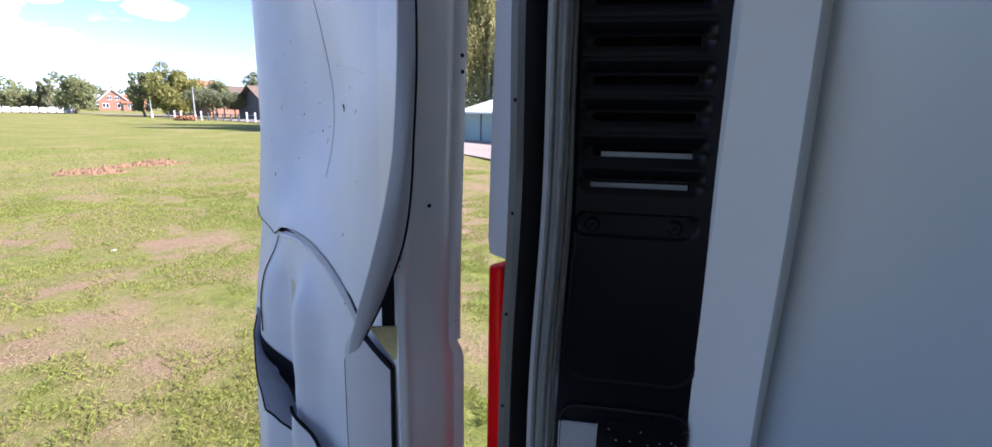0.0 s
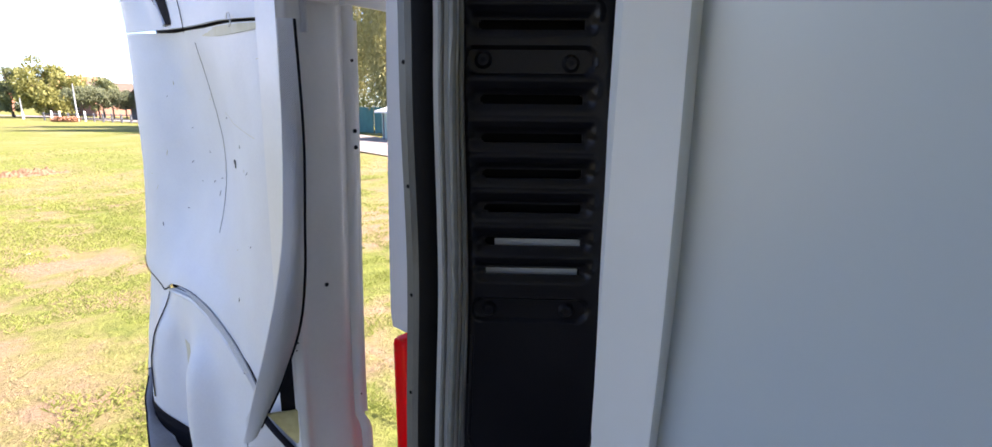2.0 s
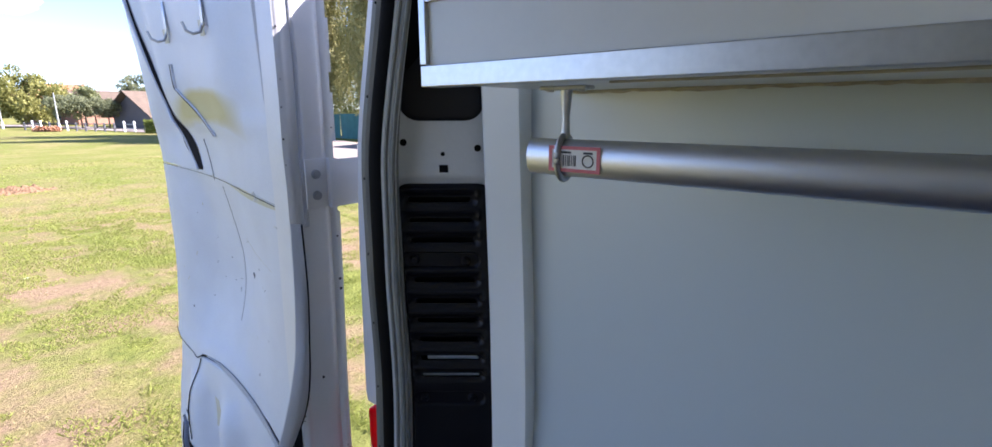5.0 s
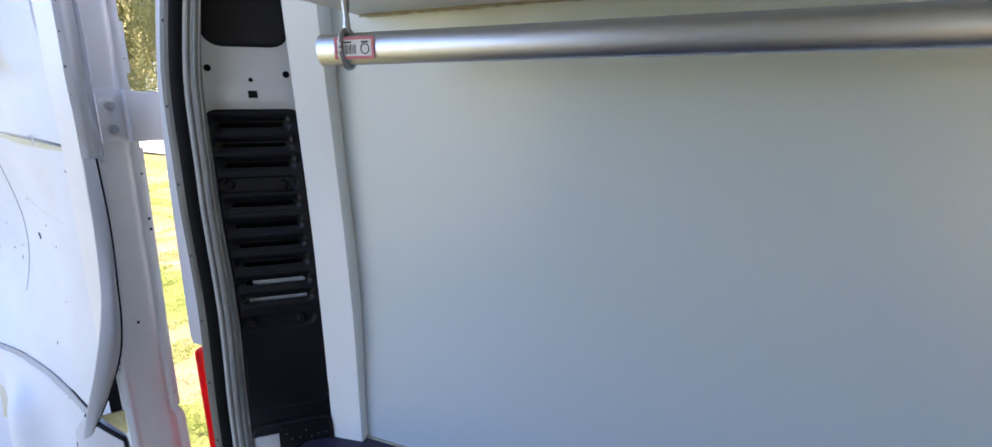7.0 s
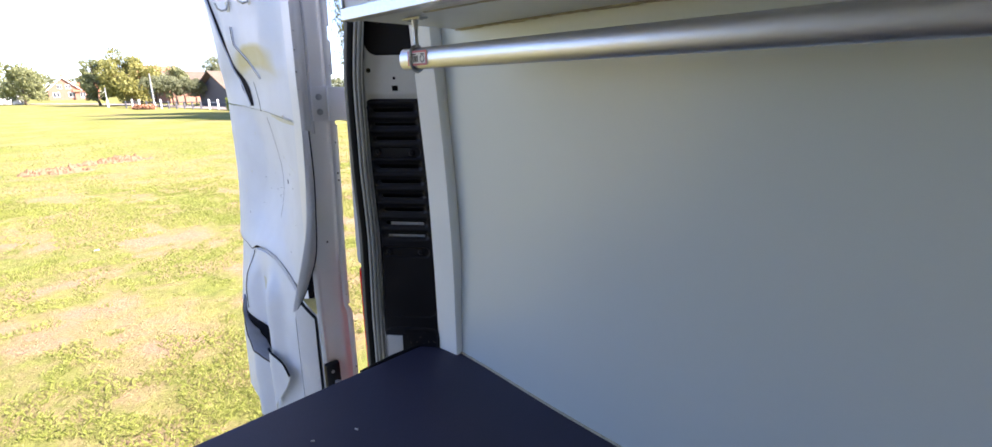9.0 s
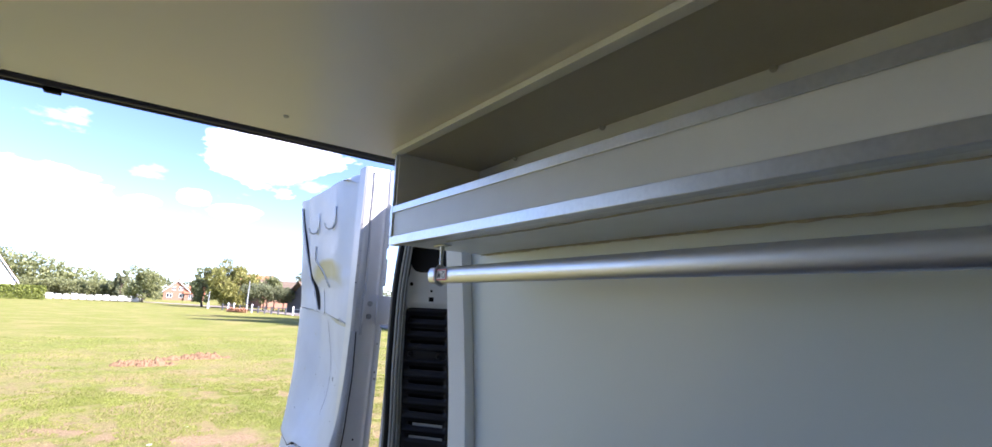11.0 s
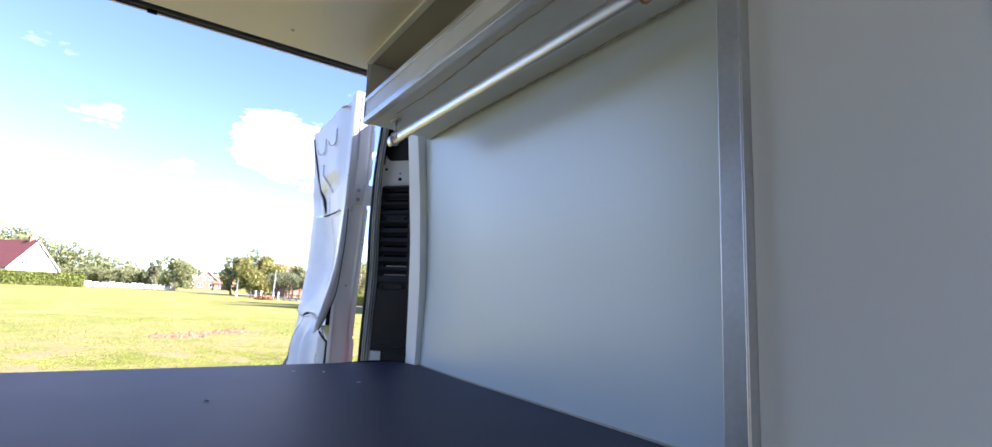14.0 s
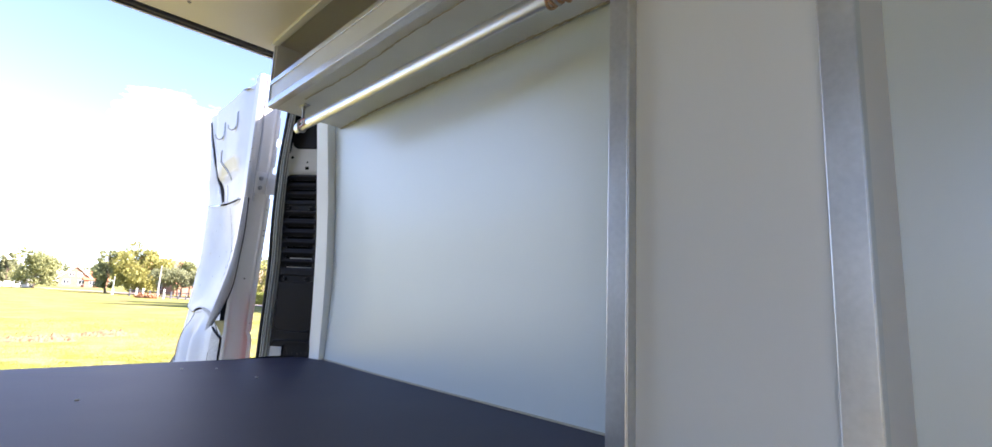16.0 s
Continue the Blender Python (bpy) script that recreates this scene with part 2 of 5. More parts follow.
CAULK = mat("dried_sealant", (0.5, 0.46, 0.36), 0.6, tint=(0.36, 0.33, 0.26), scale=60, bump=0.2)
SILVER = mat("silver_plastic", (0.5, 0.52, 0.54), 0.35, 0.3, scale=12, bump=0.02)
WOOD = mat("pale_pine", (0.5, 0.34, 0.17), 0.6, tint=(0.4, 0.26, 0.12), scale=30, stretch=(1, 1, 0.1), bump=0.05)
BRICK = mat("red_brick", (0.36, 0.19, 0.13), 0.85, tint=(0.29, 0.15, 0.1), scale=1.5, fine=14, amount=0.8, bump=0.2)
TILE_O = mat("orange_roof_tiles", (0.4, 0.14, 0.07), 0.8, tint=(0.32, 0.11, 0.06), scale=1.2, fine=9, amount=0.8, bump=0.3)
TILE_R = mat("dark_red_roof_tiles", (0.17, 0.045, 0.04), 0.8, tint=(0.12, 0.035, 0.032), scale=1.2, fine=9, amount=0.8, bump=0.3)
THATCH = mat("weathered_thatch", (0.15, 0.11, 0.08), 0.95, tint=(0.1, 0.075, 0.055), scale=1.5, fine=20, amount=1.0, bump=0.5)
PLASTER = mat("white_plaster", (0.8, 0.79, 0.76), 0.8, scale=1.5, fine=20, amount=0.3)
DARKWALL = mat("dark_timber_wall", (0.12, 0.12, 0.13), 0.8, scale=2, fine=20)
GLASSD = mat("window_glass_far", (0.05, 0.06, 0.07), 0.08, bump=0.0)
GALV = mat("galvanised_post", (0.5, 0.51, 0.51), 0.5, 0.4, scale=3)
FENCEW = mat("white_painted_wood", (0.78, 0.78, 0.76), 0.7, scale=4)
MESH = mat("green_windbreak_mesh", (0.05, 0.17, 0.15), 0.8, tint=(0.035, 0.12, 0.11), scale=2, fine=60, bump=0.2)
ROADM = mat("pale_concrete_road", (0.3, 0.25, 0.215), 0.9, tint=(0.24, 0.205, 0.175), scale=0.6, fine=8, amount=0.6, bump=0.2)
SOIL = mat("dry_brown_soil", (0.235, 0.14, 0.075), 0.95, tint=(0.13, 0.075, 0.04), scale=6, fine=30, amount=0.9, bump=0.6)
BARK = mat("grey_brown_bark", (0.16, 0.12, 0.09), 0.9, tint=(0.09, 0.07, 0.05), scale=4, fine=30, bump=0.5)
BIRCHB = mat("white_birch_bark", (0.5, 0.48, 0.44), 0.85, tint=(0.12, 0.11, 0.1), scale=5, fine=20, bump=0.3)
LEAF_A = foliage("leaves_mid_green", (0.3, 0.32, 0.15), (0.175, 0.2, 0.095))
LEAF_B = foliage("leaves_yellow_green", (0.33, 0.32, 0.105), (0.2, 0.21, 0.065))
LEAF_C = foliage("leaves_dark_green", (0.25, 0.27, 0.15), (0.14, 0.16, 0.085))
LEAF_D = foliage("leaves_birch_autumn", (0.42, 0.39, 0.18), (0.22, 0.225, 0.095), 0.5)
HEDGE = foliage("hedge_leaves", (0.27, 0.31, 0.08), (0.16, 0.2, 0.045))
STRAW = foliage("dry_straw_blades", (0.46, 0.38, 0.18), (0.28, 0.23, 0.105), 0.8)
BLADE = foliage("grass_blades", (0.32, 0.35, 0.085), (0.2, 0.23, 0.05), 0.7)


def ground_material():
    """Cropped grass with worn patches of dry soil, in drifts of several sizes."""
    m = bpy.data.materials.new("meadow")
    m.use_nodes = True
    n, l = m.node_tree.nodes, m.node_tree.links
    b = n["Principled BSDF"]
    b.inputs["Roughness"].default_value = 0.95
    b.inputs["Specular IOR Level"].default_value = 0.1
    c = n.new("ShaderNodeTexCoord")

    def noise_at(scale, detail=6, rough=0.6):
        t = n.new("ShaderNodeTexNoise")
        t.inputs["Scale"].default_value, t.inputs["Detail"].default_value, t.inputs["Roughness"].default_value = scale, detail, rough
        l.new(c.outputs["Object"], t.inputs["Vector"])
        return t.outputs["Fac"]

    def ramp(fac, stops):
        r = n.new("ShaderNodeValToRGB")
        e = r.color_ramp.elements
        for k, (p, col) in enumerate(stops):
            q = e[k] if k < 2 else e.new(p)
            q.position, q.color = p, (*col, 1)
        l.new(fac, r.inputs["Fac"])
        return r.outputs["Color"]

    grass = ramp(noise_at(5.5, 10, 0.74), [(0.32, (0.09, 0.112, 0.024)), (0.68, (0.23, 0.25, 0.06))])
    straw = ramp(noise_at(19, 9, 0.72), [(0.33, (0.165, 0.15, 0.053)), (0.68, (0.35, 0.29, 0.13))])
    soil = ramp(noise_at(34, 9, 0.72), [(0.3, (0.17, 0.11, 0.066)), (0.7, (0.37, 0.27, 0.17))])
    m1 = n.new("ShaderNodeMixRGB")
    l.new(ramp(noise_at(0.33, 8, 0.65), [(0.45, (0, 0, 0)), (0.62, (0.75, 0.75, 0.75))]), m1.inputs["Fac"])
    l.new(grass, m1.inputs["Color1"])
    l.new(straw, m1.inputs["Color2"])
    sep = n.new("ShaderNodeSeparateXYZ")
    l.new(c.outputs["Object"], sep.inputs["Vector"])
    near = n.new("ShaderNodeMapRange")
    near.inputs["From Min"].default_value, near.inputs["From Max"].default_value = 7, 24
    near.inputs["To Min"].default_value, near.inputs["To Max"].default_value = 1, 0.12
    l.new(sep.outputs["Y"], near.inputs["Value"])
    worn = n.new("ShaderNodeMath")
    worn.operation = "MULTIPLY"
    l.new(ramp(noise_at(0.75, 9, 0.68), [(0.44, (0, 0, 0)), (0.58, (1, 1, 1))]), worn.inputs[0])
    l.new(near.outputs["Result"], worn.inputs[1])
    m2 = n.new("ShaderNodeMixRGB")
    l.new(worn.outputs[0], m2.inputs["Fac"])
    l.new(m1.outputs["Color"], m2.inputs["Color1"])
    l.new(soil, m2.inputs["Color2"])
    l.new(m2.outputs["Color"], b.inputs["Base Color"])
    bp = n.new("ShaderNodeBump")
    bp.inputs["Strength"].default_value, bp.inputs["Distance"].default_value = 0.9, 0.05
    l.new(noise_at(22, 8, 0.7), bp.inputs["Height"])
    l.new(bp.outputs["Normal"], b.inputs["Normal"])
    return m


GROUND = ground_material()

# ---- building blocks ----
ORIGIN = {}


def thing(name, at, label, category, group="", kind=""):
    """An Empty at a thing's base, to which its parts are hung."""
    ob = new(name)
    ob.location = at
    ob.empty_display_size = 0.05
    ORIGIN[ob] = Vector(at)
    return tagged(ob, label, category, group, kind)


def part(name, bm, material, parent=None, label="", smooth=False):
    """Links a bmesh, given in the place's own metres, as one mesh."""
    base = ORIGIN[parent] if parent else Vector((0, 0, 0))
    bmesh.ops.translate(bm, verts=bm.verts, vec=-base)
    bmesh.ops.recalc_face_normals(bm, faces=bm.faces)
    me = bpy.data.meshes.new(name)
    bm.to_mesh(me)
    bm.free()
    me.materials.append(material)
    if smooth:
        me.shade_smooth()
        me.set_sharp_from_angle(angle=radians(40))
    ob = new(name, me)
    ob.parent = parent
    ORIGIN[ob] = base
    if label:
        tagged(ob, label)
    return ob


def raw(name, verts, faces, material, parent=None, smooth=False):
    me = bpy.data.meshes.new(name)
    base = ORIGIN[parent] if parent else Vector((0, 0, 0))
    me.from_pydata((np.asarray(verts) - np.array(base)).tolist(), [], faces)
    me.materials.append(material)
    if smooth:
        me.shade_smooth()
    ob = new(name, me)
    ob.parent = parent
    ORIGIN[ob] = base
    return ob


def merge(*parts):
    bm = bmesh.new()
    for p in parts:
        me = bpy.data.meshes.new("tmp")
        p.to_mesh(me)
        p.free()
        bm.from_mesh(me)
        bpy.data.meshes.remove(me)
    return bm


def block(x0, x1, y0, y1, z0, z1, bevel=0.0, turn=None, seg=2):
    bm = bmesh.new()
    m = Matrix.Translation(((x0 + x1) / 2, (y0 + y1) / 2, (z0 + z1) / 2)) @ Matrix.Diagonal((x1 - x0, y1 - y0, z1 - z0, 1))
    bmesh.ops.create_cube(bm, size=1, matrix=m)
    if bevel:
        bmesh.ops.bevel(bm, geom=bm.edges[:], offset=bevel, segments=seg, affect="EDGES", profile=0.5)
    if turn:
        bmesh.ops.transform(bm, matrix=turn, verts=bm.verts)
    return bm


def rod(points, r, n=10, closed=False, ry=None):
    """A tube along points; r may be a number or a list. ry: half height when oval."""
    bm = bmesh.new()
    pts = [Vector(p) for p in points]
    rings = []
    for k, p in enumerate(pts):
        a, b = pts[max(k - 1, 0)], pts[min(k + 1, len(pts) - 1)]
        if closed:
            a, b = pts[k - 1], pts[(k + 1) % len(pts)]
        d = (b - a).normalized()
        side = d.cross(Vector((0, 0, 1)))
        side = side.normalized() if side.length > 0.05 else d.cross(Vector((0, 1, 0))).normalized()
        up = side.cross(d).normalized()
        rad = r[k] if isinstance(r, (list, tuple)) else r
        rings.append([bm.verts.new(p + side * rad * math.cos(2 * math.pi * i / n) + up * (ry or rad) * math.sin(2 * math.pi * i / n)) for i in range(n)])
    m = len(rings)
    for k in range(m if closed else m - 1):
        for i in range(n):
            bm.faces.new((rings[k][i], rings[k][(i + 1) % n], rings[(k + 1) % m][(i + 1) % n], rings[(k + 1) % m][i]))
    if not closed:
        bm.faces.new(rings[0][::-1])
        bm.faces.new(rings[-1])
    return bm


def disc(centre, normal, r, depth, n=16, bevel=0.0):
    bm = bmesh.new()
    q = Vector(normal).to_track_quat("Z", "Y").to_matrix().to_4x4()
    bmesh.ops.create_cone(bm, cap_ends=True, segments=n, radius1=r, radius2=r - bevel, depth=depth, matrix=Matrix.Translation(centre) @ q)
    return bm


def sheet(f, us, vs, back, keep=None):
    """A surface f(u, v) with a thickness: back is the vector to its rear side. keep(u, v) leaves openings."""
    bm = bmesh.new()
    back = Vector(back)
    a = [[Vector(f(u, v)) for v in vs] for u in us]
    ok = [[keep is None or keep((us[i] + us[i + 1]) / 2, (vs[j] + vs[j + 1]) / 2) for j in range(len(vs) - 1)] for i in range(len(us) - 1)]
    va = [[bm.verts.new(p) for p in row] for row in a]
    vb = [[bm.verts.new(p + back) for p in row] for row in a]
    nu, nv = len(us) - 1, len(vs) - 1
    for i in range(nu):
        for j in range(nv):
            if not ok[i][j]:
                continue
            bm.faces.new((va[i][j], va[i + 1][j], va[i + 1][j + 1], va[i][j + 1]))
            bm.faces.new((vb[i][j], vb[i][j + 1], vb[i + 1][j + 1], vb[i + 1][j]))
            for di, dj, p, q in ((-1, 0, (i, j + 1), (i, j)), (1, 0, (i + 1, j), (i + 1, j + 1)), (0, -1, (i, j), (i + 1, j)), (0, 1, (i + 1, j + 1), (i, j + 1))):
                ii, jj = i + di, j + dj
                if not (0 <= ii < nu and 0 <= jj < nv and ok[ii][jj]):
                    bm.faces.new((va[p[0]][p[1]], vb[p[0]][p[1]], vb[q[0]][q[1]], va[q[0]][q[1]]))
    loose = [v for v in bm.verts if not v.link_faces]
    bmesh.ops.delete(bm, geom=loose, context="VERTS")
    return bm


def lin(a, b, n):
    return [a + (b - a) * k / n for k in range(n + 1)]


def lerp_table(z, table):
    """A smooth curve through rows (z, value), flat beyond its ends and never past a neighbour."""
    t = sorted(table)
    if z <= t[0][0]:
        return t[0][1]
    if z >= t[-1][0]:
        return t[-1][1]
    k = next(n for n in range(len(t) - 1) if z <= t[n + 1][0])
    slopes = [(b[1] - a[1]) / (b[0] - a[0]) for a, b in zip(t, t[1:])]

    def lean(n):
        if n in (0, len(t) - 1):
            return slopes[0] if n == 0 else slopes[-1]
        a, b = slopes[n - 1], slopes[n]
        return 0.0 if a * b <= 0 else 2 * a * b / (a + b)

    w = t[k + 1][0] - t[k][0]
    q = (z - t[k][0]) / w
    return (2 * q**3 - 3 * q * q + 1) * t[k][1] + (q**3 - 2 * q * q + q) * w * lean(k) + (3 * q * q - 2 * q**3) * t[k + 1][1] + (q**3 - q * q) * w * lean(k + 1)


def bell(x, c, w):
    return math.exp(-(((x - c) / w) ** 2))


def step(x, a, b):
    s = min(1, max(0, (x - a) / (b - a)))
    return s * s * (3 - 2 * s)

# ---- van: lining, ceiling, floor ----
CEIL_Z, TABLE_Z = 2.428, 1.419


def wall_x(y, z):
    """The side lining follows the van's bowed side."""
    bow = lerp_table(z, [(0.6, 0.48), (1.42, 0.522), (1.65, 0.524), (1.9, 0.508), (2.21, 0.47), (2.43, 0.44)])
    return bow + 0.006 * (y - 0.1) / 1.2 + 0.012 * step(y, -0.3, 0.09)


tagged(part("wall_1", sheet(lambda y, z: (wall_x(y, z), y, z), lin(-1.248, 0.112, 24), lin(0.62, 2.44, 30), (0.012, 0, 0)), WALL, smooth=True),
       "white melamine side lining of the van, slightly bowed", "wall", kind="structure")
TRIM_FAR = [(0.6, 0.5), (1.45, 0.515), (1.55, 0.512), (1.7, 0.504), (1.85, 0.493), (2.0, 0.473), (2.15, 0.453), (2.42, 0.412)]
TRIM_FAR_Y = [(0.6, 0.165), (1.45, 0.164), (1.7, 0.156), (1.85, 0.148), (2.0, 0.136), (2.15, 0.125), (2.42, 0.1)]
TRIM_NEAR = [(0.6, 0.5), (1.45, 0.516), (1.55, 0.514), (1.7, 0.508), (1.85, 0.497), (2.0, 0.483), (2.15, 0.461), (2.42, 0.418)]
TRIM_NEAR_Y = [(0.6, 0.1), (1.45, 0.099), (1.7, 0.092), (1.85, 0.088), (2.0, 0.084), (2.15, 0.074), (2.42, 0.05)]


def trim_at(s_, z):
    """Across the strip: out of the lining, round the near corner, over the face, round the far corner."""
    near = Vector((lerp_table(z, TRIM_NEAR), lerp_table(z, TRIM_NEAR_Y), z))
    far = Vector((lerp_table(z, TRIM_FAR) - 0.007, lerp_table(z, TRIM_FAR_Y), z))
    if s_ < 1:
        return (near.x + 0.045 * (1 - s_) + 0.0008, near.y - 0.0008 * s_, z)
    if s_ <= 2:
        return tuple(near + (far - near) * (s_ - 1))
    return (far.x + 0.014 * (s_ - 2) + 0.001, far.y + 0.015 * (s_ - 2), z)


tagged(part("trim", sheet(trim_at, [0, 0.9, 1, 1.02, 1.5, 1.98, 2, 2.1, 3], lin(0.62, 2.42, 40), (0.001, 0.0, 0)), TRIMW),
       "ivory bowed strip covering the edge of the side lining", "trim", kind="structure")
tagged(part("ceiling", block(-1.32, 0.5, -3.3, 0.078, CEIL_Z, CEIL_Z + 0.014, 0.001), CEIL), "cream ceiling boards of the van, softly shiny", "ceiling", kind="structure")
tagged(part("ceiling_strip", block(-0.475, -0.435, -3.3, 0.074, CEIL_Z - 0.003, CEIL_Z + 0.004, 0.001), CEIL), "cream joint strip between two ceiling boards", "trim", kind="structure")
tagged(part("header_seal", rod([(-1.3, 0.098, CEIL_Z + 0.004), (-0.4, 0.1, CEIL_Z + 0.004), (0.5, 0.098, CEIL_Z + 0.004)], 0.0085, 10), PLUM, smooth=True),
       "dark plum-grey rubber seal along the edge of the roof", "seal", kind="structure")
tagged(part("header_lip", rod([(-1.3, 0.113, CEIL_Z - 0.002), (-0.4, 0.115, CEIL_Z - 0.002), (0.5, 0.113, CEIL_Z - 0.002)], 0.0045, 8), PLUM, smooth=True),
       "thin paler lip below the roof seal", "seal", kind="structure")
for x in (-0.545, -0.376):
    tagged(part("roof_clip", block(x - 0.012, x + 0.012, 0.104, 0.12, CEIL_Z - 0.011, CEIL_Z - 0.003, 0.002), RUBBER, smooth=True), "small dark rubber buffer under the roof edge", "buffer", group="roof buffers")
tagged(part("roof", merge(block(-1.42, 0.62, -3.4, 0.22, 2.5, 2.57, 0.01), block(-1.42, 0.62, 0.115, 0.2, 2.455, 2.5, 0.004)), BODY), "white painted roof of the van", "roof", kind="structure")
tagged(part("floor", block(-1.32, 0.52, -3.3, 0.3, 0.56, 0.6), TABLE), "dark plywood floor of the van", "floor", kind="structure")
tagged(part("wall_2", merge(block(-1.36, -1.32, -3.3, -2.7, 0.6, 2.44), block(-1.36, -1.32, -1.45, 0.12, 0.6, 2.44), block(-1.36, -1.32, -2.7, -1.45, 2.3, 2.44)), WALL), "white lining across the van with its sliding door open", "wall", kind="structure")
tagged(part("wall_3", block(-1.36, 0.62, -3.36, -3.3, 0.6, 2.44), WALL), "white bulkhead behind the loading space", "wall", kind="structure")
tagged(part("wall_4", block(0.4, 0.42, -3.3, -1.4765, 0.6, CEIL_Z, 0.001), WALL), "grey-white lining beyond the second post", "wall", kind="structure")
tagged(part("wall_5", block(0.238, 0.252, -1.4585, -1.2645, 0.6, CEIL_Z, 0.001), PANEL), "white panel between two aluminium posts", "wall", kind="structure")
tagged(part("wall_6", block(0.25, 0.6, -1.262, -1.248, 0.6, CEIL_Z, 0.001), WALL), "thin partition behind the first post", "wall", kind="structure")
tagged(part("wall_7", block(0.25, 0.3995, -1.487, -1.476, 0.6, CEIL_Z, 0.001), WARMB), "grey side of the cupboard panel", "wall", kind="structure")
tagged(part("van_side", merge(block(0.6, 0.63, -3.4, 0.36, 0.5, 2.5, 0.006), block(-1.42, -1.39, -1.45, 0.36, 0.5, 2.5, 0.006), block(-1.42, -1.39, -3.4, -2.7, 0.5, 2.5, 0.006), block(-1.42, -1.39, -2.7, -1.45, 2.3, 2.5, 0.006)), BODY), "white outer sides of the van", "van side", kind="structure")
for k, (x, y) in enumerate(((-0.027, -0.033), (0.06, -0.62), (-0.12, -1.3), (-0.62, -0.1))):
    tagged(part("ceiling_screw", disc((x, y, CEIL_Z - 0.001), (0, 0, -1), 0.006, 0.004, 12, 0.002), STEEL, smooth=True), "small round screw head in the ceiling board", "screw", group="ceiling screws")


def post(y0, y1, x0, label):
    p = thing("aluminium_post", (x0, (y0 + y1) / 2, 0.6), label, "post", "aluminium posts")
    part("front_flange", block(x0, x0 + 0.003, y0, y1, 0.6, CEIL_Z - 0.001, 0.001), ALU, p)
    part("side_flange", block(x0 + 0.003, x0 + 0.026, y0 - 0.0005, y0 + 0.0025, 0.6, CEIL_Z - 0.001, 0.0008), ALU, p)
    part("core", block(x0 + 0.0035, x0 + 0.045, y0 + 0.003, y1 - 0.001, 0.6, CEIL_Z - 0.002), BOARD, p)
    return p


post(-1.264, -1.238, 0.219, "scratched aluminium corner profile standing beside the bench")
post(-1.487, -1.459, 0.222, "brushed aluminium corner profile edging a white panel")

# ---- bench top ----
bench = thing("worktop", (-0.4, -0.5, 0.6), "dark blue-black film-faced plywood worktop across the van", "worktop")


def slab(outline, z0, z1, bevel):
    bm = bmesh.new()
    face = bm.faces.new([bm.verts.new((x, y, z0)) for x, y in outline])
    up = bmesh.ops.extrude_face_region(bm, geom=[face])
    bmesh.ops.translate(bm, verts=[v for v in up["geom"] if isinstance(v, bmesh.types.BMVert)], vec=(0, 0, z1 - z0))
    bmesh.ops.bevel(bm, geom=bm.edges[:], offset=bevel, segments=2, affect="EDGES", profile=0.5)
    return bm


part("top", slab([(-1.3, -1.275), (0.2, -1.275), (0.2, -1.236), (0.525, -1.236), (0.535, 0.1), (0.526, 0.182), (0.485, 0.206), (0.3, 0.208), (-1.3, 0.2)], TABLE_Z - 0.02, TABLE_Z, 0.002), TABLE, bench)
part("felt_edge", rod([(0.3, 0.214, TABLE_Z - 0.006), (0.4, 0.214, TABLE_Z - 0.004), (0.47, 0.211, TABLE_Z - 0.002), (0.505, 0.2, TABLE_Z - 0.001), (0.528, 0.187, TABLE_Z)], [0.006, 0.009, 0.006, 0.008, 0.006], 8), DARKGAP, bench, "frayed black felt strip", smooth=True)
part("front_panel", block(-1.3, 0.2, -1.25, -1.236, 0.6, TABLE_Z - 0.02), BOARD, bench)
part("rear_panel", block(-1.3, 0.46, 0.06, 0.075, 0.6, TABLE_Z - 0.02), BOARD, bench)
random.seed(5)
for x, y in ((0.18, 0.02), (0.22, -0.18), (0.1, 0.05), (-0.15, -0.3)):
    a = random.uniform(0, 180)
    tagged(part("wood_chip", block(-0.004, 0.004, -0.0016, 0.0016, 0, 0.0022, 0.0006, Matrix.Translation((x, y, TABLE_Z)) @ Matrix.Rotation(radians(a), 4, "Z")), PAPER),
           "tiny pale chip lying on the dark worktop", "chip", group="chips on the worktop")
tagged(part("worktop_bead", rod([(wall_x(y, TABLE_Z) - 0.002, y, TABLE_Z + 0.001) for y in lin(-1.12, 0.1, 30)], 0.003, 6), CAULK, smooth=True),
       "thin pale sealant line where worktop meets lining", "sealant")

# ---- overhead shelf ----
X0, SB, YL, YR = 0.226, 2.213, 0.014, -1.178
shelf = thing("overhead_shelf", (0.35, -0.6, SB), "grey-white overhead shelf edged with aluminium, open above its low front board", "shelf")
part("bottom_board", sheet(lambda y, u: (X0 + 0.004 + u * (wall_x(y, SB) - 0.001 - X0 - 0.004), y, SB), lin(YR + 0.003, YL - 0.003, 8), [0, 1], (0, 0, 0.012)), BOARD, shelf)
part("front_board", block(X0 + 0.002, X0 + 0.014, YR + 0.004, YL - 0.004, SB + 0.013, SB + 0.078), BOARD, shelf)
part("lower_edge", merge(block(X0 - 0.002, X0 + 0.0015, YR, YL, SB - 0.003, SB + 0.0155, 0.0008), block(X0 + 0.002, X0 + 0.02, YR, YL, SB - 0.003, SB - 0.0008, 0.0006)), ALU, shelf, "aluminium angle along the lower edge")
part("upper_edge", merge(block(X0 - 0.002, X0 + 0.0015, YR, YL, SB + 0.069, SB + 0.084, 0.0008), block(X0 + 0.002, X0 + 0.018, YR, YL, SB + 0.081, SB + 0.084, 0.0006)), ALU, shelf, "aluminium angle along the lip")
part("ceiling_edge", block(X0 - 0.012, X0 + 0.008, YR, YL, CEIL_Z - 0.012, CEIL_Z - 0.0015, 0.0008), TRIMW, shelf, "pale strip under the ceiling")
